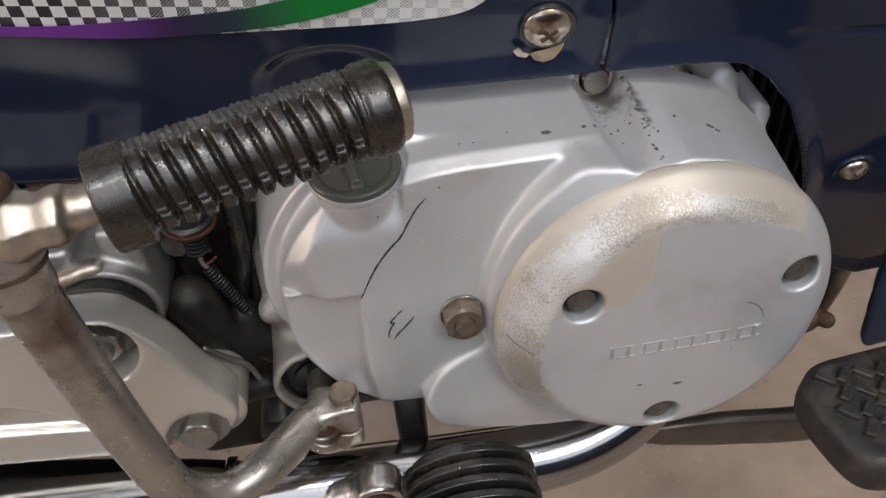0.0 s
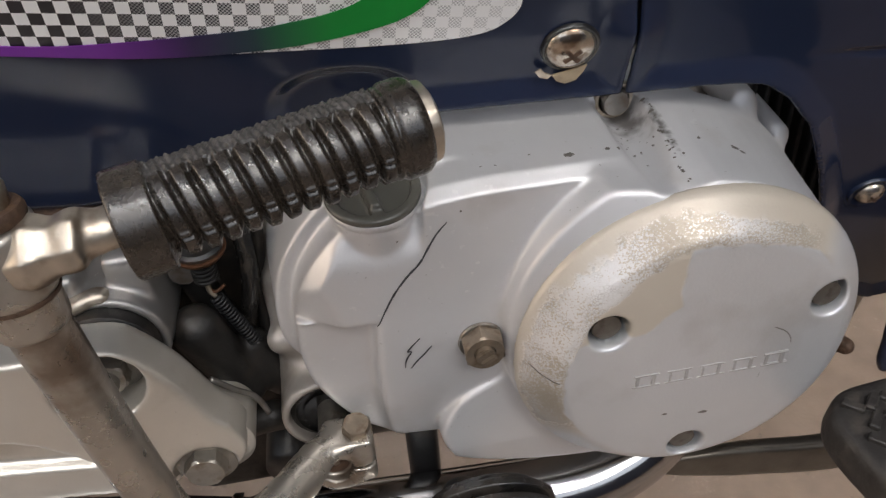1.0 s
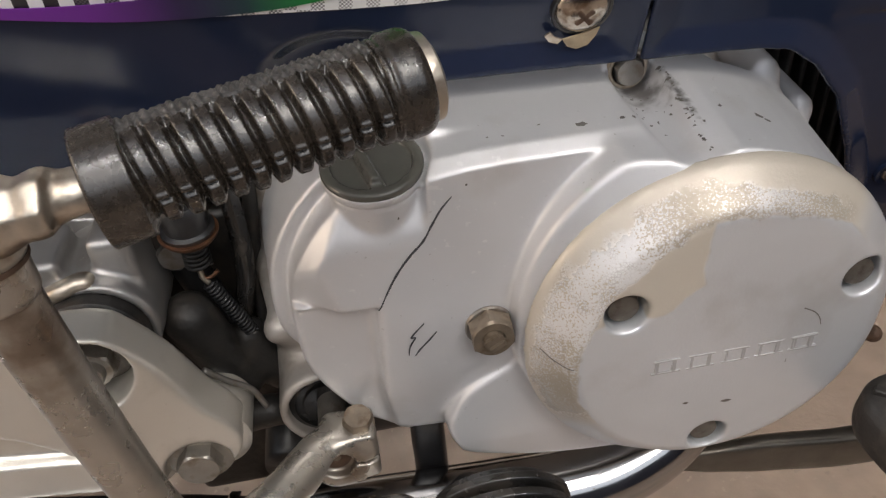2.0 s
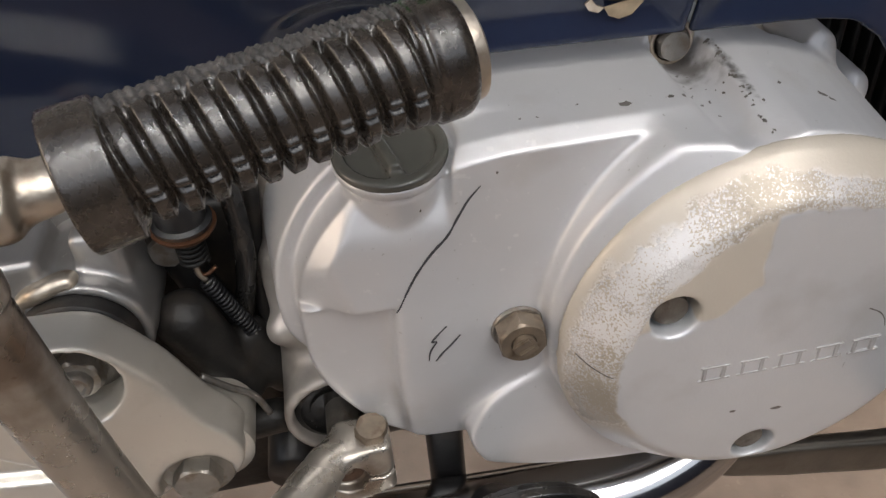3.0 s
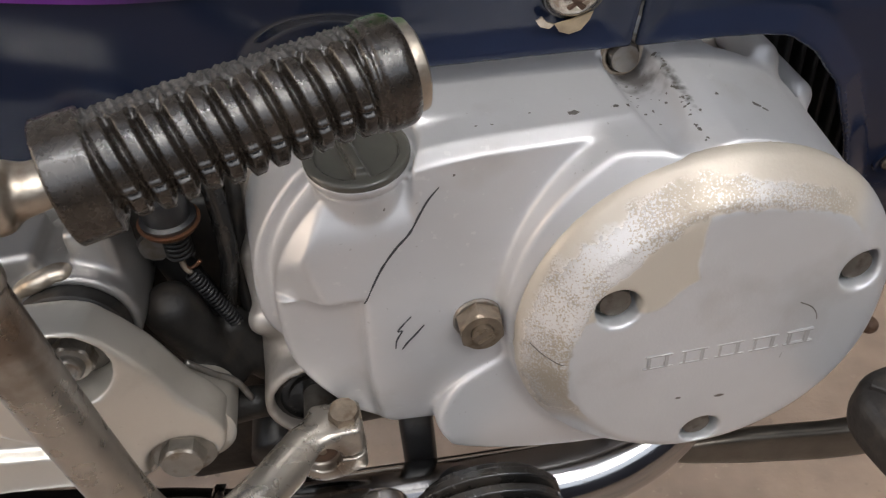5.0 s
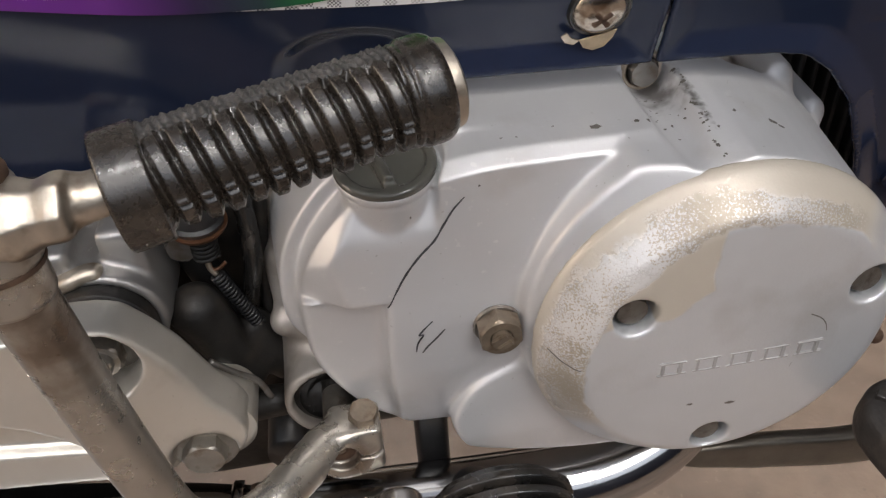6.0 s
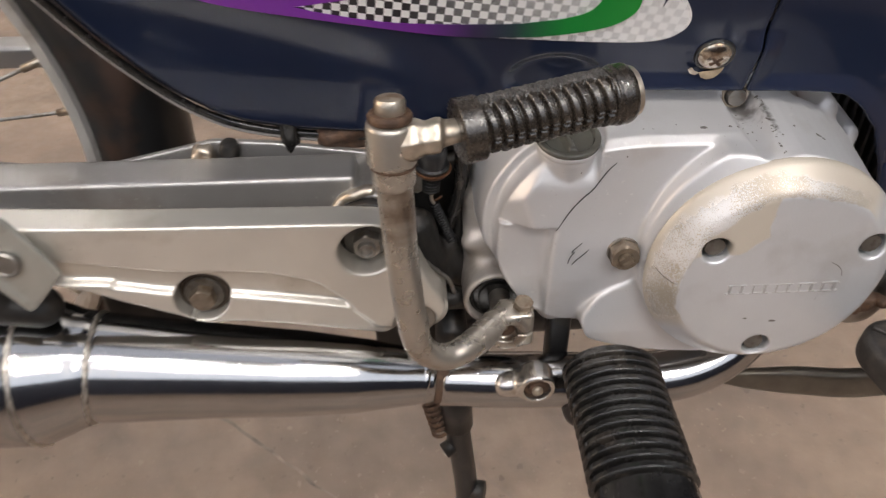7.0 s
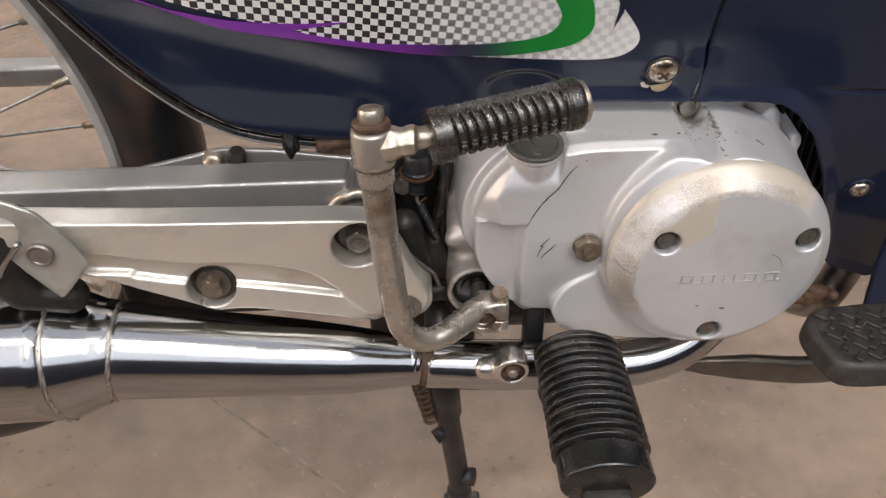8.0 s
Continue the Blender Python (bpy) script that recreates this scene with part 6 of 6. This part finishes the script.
hose("cable", [(-0.0720, 0.2700, 0.4050), (-0.0695, 0.2680, 0.3750), (-0.0705, 0.2690, 0.3480), (-0.0760, 0.2720, 0.3250), (-0.0840, 0.2760, 0.2960), (-0.0860, 0.28, 0.270)], 0.0034, M_RUBBER, "black cable sleeve behind the kick lever")
hose("cable", [(-0.0630, 0.2800, 0.4050), (-0.0645, 0.2780, 0.3700), (-0.0690, 0.2760, 0.3380), (-0.0700, 0.2750, 0.3120), (-0.0690, 0.2760, 0.2850)], 0.0026, M_GRIME, "thin grimy cable beside the engine")
hose("breather_hose", [(-0.1010, 0.2850, 0.3950), (-0.0960, 0.2800, 0.3600), (-0.0880, 0.2780, 0.3300), (-0.0790, 0.2780, 0.3080), (-0.0720, 0.2780, 0.2840)], 0.0062, M_GRIME, "black greasy rubber hose")
part("frame_plate", solid("frame_plate", lambda P: smin(d_box(P, (-0.0930, 0.2960, 0.3560), (0.0130, 0.0070, 0.0420), 0.005), smin(d_capsule(P, (-0.0930, 0.292, 0.356), (-0.0930, 0.280, 0.356), 0.0095), d_box(P, (-0.088, 0.300, 0.300), (0.011, 0.006, 0.032), 0.004), 0.005), 0.004), (-0.115, 0.266, 0.262), (-0.072, 0.312, 0.404), 0.0014), M_GRIME, bike, "black greasy frame plate with a pivot boss")
# two black backings, added to keep the gap dark and hide the floor behind
part("rear_backing", solid("rear_backing", lambda P: smin(d_box(P, (-0.0880, 0.3180, 0.3450), (0.0210, 0.0080, 0.0700), 0.006), smin(d_box(P, (-0.0760, 0.3000, 0.3850), (0.0180, 0.0120, 0.0240), 0.006), d_capsule(P, (-0.0960, 0.300, 0.330), (-0.0800, 0.300, 0.275), 0.0110), 0.006), 0.006), (-0.116, 0.284, 0.258), (-0.052, 0.330, 0.424), 0.0016), M_GRIME, bike, "black backing added behind the engine to keep the gap dark")
part("gap_backing", solid("gap_backing", lambda P: d_box(P, (-0.0850, 0.2920, 0.2830), (0.0370, 0.0050, 0.0770), 0.004), (-0.126, 0.282, 0.200), (-0.042, 0.302, 0.366), 0.0016), M_GRIME, bike, "black backing plate added to keep the gap dark")
part("rubber_boot", solid("rubber_boot", lambda P: smin(d_capsule(P, (-0.0930, 0.2620, 0.3330), (-0.0820, 0.2640, 0.2980), 0.0100, 0.0080), d_capsule(P, (-0.0760, 0.2700, 0.3150), (-0.0690, 0.2700, 0.2920), 0.0065), 0.004), (-0.108, 0.246, 0.284), (-0.058, 0.280, 0.348), 0.0012), M_GRIME, bike, "black rubber boot between engine and guard")
part("frame_bolt", hexagon("frame_bolt", (-0.0930, 0.2710, 0.3560), (0, -1, 0), 0.0100, 0.004, 9), M_BOLT, bike, "dark hexagon bolt on the frame plate")
part("clip", sweep("clip", line_through([(-0.0900, 0.2460, 0.3220), (-0.0835, 0.2480, 0.3130), (-0.0770, 0.2500, 0.3050), (-0.0735, 0.2500, 0.2950)], 8), 0.0012, 12), M_BOLT, bike, "bright bent steel clip by the guard")
part("brake_rod_link", solid("brake_rod_link", lambda P: smin(d_capsule(P, (-0.086, 0.254, 0.2860), (-0.074, 0.254, 0.2890), 0.0055), d_box(P, (-0.0740, 0.2560, 0.2860), (0.0110, 0.0050, 0.0050), 0.002), 0.003), (-0.094, 0.240, 0.274), (-0.048, 0.264, 0.306), 0.001), M_GRIME, bike, "black greasy brake rod link")
# main frame tube across the gap
part("frame_tube", sweep("frame_tube", line_through([(-0.16, 0.33, 0.40), (-0.11, 0.325, 0.37), (-0.095, 0.32, 0.32), (-0.09, 0.315, 0.25), (-0.075, 0.30, 0.235), (0.06, 0.30, 0.235)], 8), 0.0135, 24), M_BLACK, bike, "black painted frame tube")


def weld_lump(P):
    d = np.full(P[0].shape, 1.0)
    for k in range(9):
        c = (-0.2050 + 0.0028 * (k % 3), 0.2760 + 0.0022 * (k // 3), 0.3715 + 0.0010 * ((k * 7) % 4))
        d = smin(d, d_capsule(P, c, (c[0], c[1], c[2] - 0.003), 0.0030), 0.0008)
    return d


part("weld_lump", solid("weld_lump", weld_lump, (-0.211, 0.270, 0.362), (-0.194, 0.287, 0.379), 0.0007), M_KNUCKLE, arm, "bright lumpy weld on the swing arm")
part("stud", lathe("stud", [(0.0, 0.0), (0.0052, 0.0), (0.0052, 0.0070), (0.0040, 0.0090), (0.0, 0.0094)], (-0.1890, 0.2790, 0.3700), (0.2, -0.25, 1)), M_GRIME, arm, "dark worn stud")
part("stopper", lathe("stopper", [(0.0, 0.0), (0.0048, 0.0), (0.0052, 0.006), (0.0046, 0.018), (0.0036, 0.022), (0.0, 0.0222)], (-0.1580, 0.2880, 0.3660), (0, -0.1, 1)), M_RUBBER, bike, "small black rubber stopper")
part("hanger", solid("hanger", lambda P: smin(d_box(P, (-0.1300, 0.2920, 0.3780), (0.0140, 0.0060, 0.0110), 0.003), d_capsule(P, (-0.138, 0.288, 0.374), (-0.120, 0.288, 0.380), 0.0050), 0.003), (-0.152, 0.276, 0.362), (-0.108, 0.304, 0.394), 0.0010), M_RUST, bike, "rusty brown hanger under the panel")


def gusset(P):
    """Sheet plate that rises from the arm towards its pivot."""
    X, Y, Z = P
    plan = d_plan(X, Z, np.array([(-0.262, 0.3620), (-0.1975, 0.3765), (-0.168, 0.3745), (-0.112, 0.3660), (-0.112, 0.350), (-0.262, 0.350)]))
    return smax(plan, np.abs(Y - 0.2850) - 0.0022, 0.001)


part("gusset", solid("gusset", gusset, (-0.266, 0.280, 0.346), (-0.108, 0.290, 0.380), 0.0009), M_ARM, arm, "grey sheet gusset on the swing arm")

# ---- rear wheel ----
WC = Vector((-0.520, 0.365, 0.340))


def wheel_ring(name, section, seg=160):
    """A ring about the wheel's axle from a closed section of (radius, side) rows."""
    verts, faces, m = [], [], len(section)
    for k in range(seg):
        a = 2 * math.pi * k / seg
        for r, s in section:
            verts.append((WC.x + r * math.cos(a), WC.y + s, WC.z + r * math.sin(a)))
    for k in range(seg):
        k2 = (k + 1) % seg
        for i in range(m):
            i2 = (i + 1) % m
            faces.append((k * m + i, k * m + i2, k2 * m + i2, k2 * m + i))
    me = bpy.data.meshes.new(name)
    me.from_pydata(verts, [], faces)
    bm = bmesh.new()
    bm.from_mesh(me)
    bmesh.ops.recalc_face_normals(bm, faces=bm.faces[:])
    bm.to_mesh(me)
    bm.free()
    me.polygons.foreach_set("use_smooth", np.full(len(me.polygons), True))
    me.set_sharp_from_angle(angle=radians(35))
    return me


tyre_section = [(0.2570 + 0.0300 * math.cos(a), 0.034 * math.sin(a)) for a in np.linspace(-2.35, 2.35, 22)]
wheel = part("rear_wheel", wheel_ring("rear_wheel", tyre_section), M_TYRE, bike, "black rear tyre with dried mud")
rim_section = [(0.2300, -0.028), (0.2315, -0.030), (0.2365, -0.030), (0.2385, -0.026), (0.2330, -0.021), (0.2270, -0.012), (0.2255, 0.0), (0.2270, 0.012), (0.2330, 0.021), (0.2385, 0.026), (0.2370, 0.030), (0.2300, 0.030), (0.2250, 0.014), (0.2230, 0.0), (0.2250, -0.014)]
M_ALLOY = mat("dull_alloy", (0.60, 0.575, 0.54), 0.38, 0.6, var=0.08, var_scale=40, tint=(0.28, 0.22, 0.16), tint_amount=0.6, tint_scale=40, tint_at=0.54, bump=0.1, bump_scale=500)
rim = part("rim", wheel_ring("rim", rim_section), M_ALLOY, wheel, "dull silver wheel rim")
part("hub", lathe("hub", [(0.0, -0.05), (0.05, -0.05), (0.055, -0.04), (0.05, 0.0), (0.055, 0.04), (0.05, 0.05), (0.0, 0.05)], tuple(WC)), M_CASE, wheel, "cast wheel hub")
for k in range(36):
    a = 2 * math.pi * (k + 0.35) / 36
    s = -1 if k % 2 else 1
    lean = 0.42 if (k // 2) % 2 else -0.42
    p0 = (WC.x + 0.052 * math.cos(a + lean), WC.y + 0.035 * s, WC.z + 0.052 * math.sin(a + lean))
    p1 = (WC.x + 0.2235 * math.cos(a), WC.y + 0.004 * s, WC.z + 0.2235 * math.sin(a))
    part("spoke", sweep("spoke", [p0, [(u + v) / 2 for u, v in zip(p0, p1)], p1], 0.0013, 8), M_BOLT, wheel)
    q0 = [u + (v - u) * 0.90 for u, v in zip(p0, p1)]
    part("nipple", sweep("nipple", [q0, p1], 0.0026, 8), M_KNUCKLE, wheel)


M_TRIM = mat("dull_grey_trim", (0.42, 0.40, 0.385), 0.4, 0.3, var=0.15, var_scale=60, tint=(0.2, 0.17, 0.14), tint_amount=0.5, tint_scale=60)
_edge = line_through([(-0.2665, 0.500), (-0.2590, 0.4740), (-0.2405, 0.4390), (-0.2268, 0.4188), (-0.2105, 0.3998), (-0.1940, 0.3870), (-0.1782, 0.3802), (-0.1555, 0.3757), (-0.1261, 0.3732), (-0.098, 0.3738)], 6)
# black strip put in for the shaded gap between panel and trim
part("gap_strip", sweep("gap_strip", [(x, fair_y(x, z) + 0.0030, z + 0.0016) for x, z in _edge], 0.0022, 10), M_RUBBER, panel, "black strip that stands for the shaded gap")
part("trim_edge", sweep("trim_edge", [(x - 0.0006, fair_y(x, z) + 0.0042, z - 0.0016) for x, z in _edge], 0.0014, 8), M_TRIM, panel, "thin grey trim edge")

# ---- centre stand ----
stand = part("centre_stand", sweep("centre_stand", line_through([(-0.0740, 0.2700, 0.2480), (-0.0725, 0.2740, 0.2000), (-0.0690, 0.2790, 0.1450), (-0.0620, 0.2860, 0.0750), (-0.0580, 0.2900, 0.0150)], 8), 0.0088, 32), M_BLACK, bike, "black painted centre stand leg")
part("foot", solid("foot", lambda P: smin(d_box(P, (-0.0570, 0.2870, 0.0070), (0.0160, 0.0200, 0.0065), 0.003), d_capsule(P, (-0.058, 0.290, 0.012), (-0.0600, 0.288, 0.04), 0.0105), 0.004), (-0.080, 0.260, -0.001), (-0.034, 0.312, 0.056), 0.0013), M_BLACK, stand, "black stand foot")
for a, b, r in (((-0.0790, 0.2740, 0.1250), (-0.0680, 0.2800, 0.1290), 0.0058), ((-0.0480, 0.2820, 0.0640), (-0.0600, 0.2860, 0.0620), 0.0075)):
    part("lug", sweep("lug", [a, [(u + v) / 2 for u, v in zip(a, b)], b], r, 20), M_GRIME, stand, "dirty lug on the stand leg")
part("sleeve", sweep("sleeve", [(-0.0725, 0.2740, 0.2000), (-0.0708, 0.2768, 0.172), (-0.0695, 0.2785, 0.1500)], 0.0112, 32), M_BLACK, stand)
part("stand_spring", coil("stand_spring", (-0.0930, 0.2760, 0.2050), (-0.0800, 0.2760, 0.1420), 0.0058, 11, 0.0014), M_RUST, stand, "rusty stand spring")
part("cross_bar", sweep("cross_bar", [(-0.0740, 0.2600, 0.2480), (-0.0740, 0.33, 0.2480), (-0.0740, 0.40, 0.2480)], 0.010, 24), M_BLACK, stand)
# dirty joint of the header behind the brake pedal
def joint(P):
    """Mud-caked flange of the header with a stud through it."""
    d = d_capsule(P, (0.1580, 0.2580, 0.2720), (0.1690, 0.2540, 0.2740), 0.0070, 0.0062)
    rnd = random.Random(8)
    for k in range(26):
        c = (0.1530 + 0.016 * rnd.random(), 0.2480 + 0.009 * rnd.random(), 0.2690 + 0.011 * rnd.random())
        d = smin(d, d_capsule(P, c, (c[0] + 0.001, c[1], c[2]), 0.0018 + 0.0016 * rnd.random()), 0.0012)
    return smin(d, d_capsule(P, (0.1740, 0.2530, 0.2755), (0.1750, 0.2480, 0.2770), 0.0038), 0.001)


part("joint_nut", solid("joint_nut", joint, (0.142, 0.226, 0.258), (0.186, 0.262, 0.292), 0.0008), M_RUST, bike, "muddy brown joint behind the brake pedal")

def barrel(P):
    X, Y, Z = P
    fins = np.abs((X - 0.1) % 0.0062 - 0.0031) - 0.0012
    box = d_box(P, (0.1650, 0.3150, 0.3650), (0.0330, 0.0240, 0.0520), 0.004)
    return smin(smax(box, fins, 0.0006), d_box(P, (0.1650, 0.3220, 0.3650), (0.0330, 0.0190, 0.0500), 0.004), 0.001)


part("engine_barrel", solid("engine_barrel", barrel, (0.126, 0.286, 0.308), (0.202, 0.344, 0.422), 0.0012), M_GRIME, bike, "dark finned engine barrel behind the shield")

oil_smear(M_TYRE, (-0.258, 0.335, 0.400), (0.012, 0.05, 0.045), (0.075, 0.042, 0.030), 0.7, 60.0)

# hairline cracks of the floor
for pts in ([(-0.520, 0.610), (-0.410, 0.522), (-0.318, 0.447), (-0.264, 0.404), (-0.214, 0.361), (-0.158, 0.313), (-0.020, 0.196), (0.110, 0.080)],):
    line = line_through(pts, 12)
    bm = bmesh.new()
    rows = []
    for i, (x, y) in enumerate(line):
        j = 0.0016 * noise.noise((x * 60, y * 60, 1.5))
        w = 0.0013 + 0.0009 * noise.noise((x * 90, y * 90, 4.5))
        rows.append((bm.verts.new((x + j - w, y + j, 0.0006)), bm.verts.new((x + j + w, y + j + w, 0.0006))))
    for a, b in zip(rows, rows[1:]):
        bm.faces.new((a[0], a[1], b[1], b[0]))
    bmesh.ops.recalc_face_normals(bm, faces=bm.faces[:])
    part("crack", bm, M_CRACK, floor)
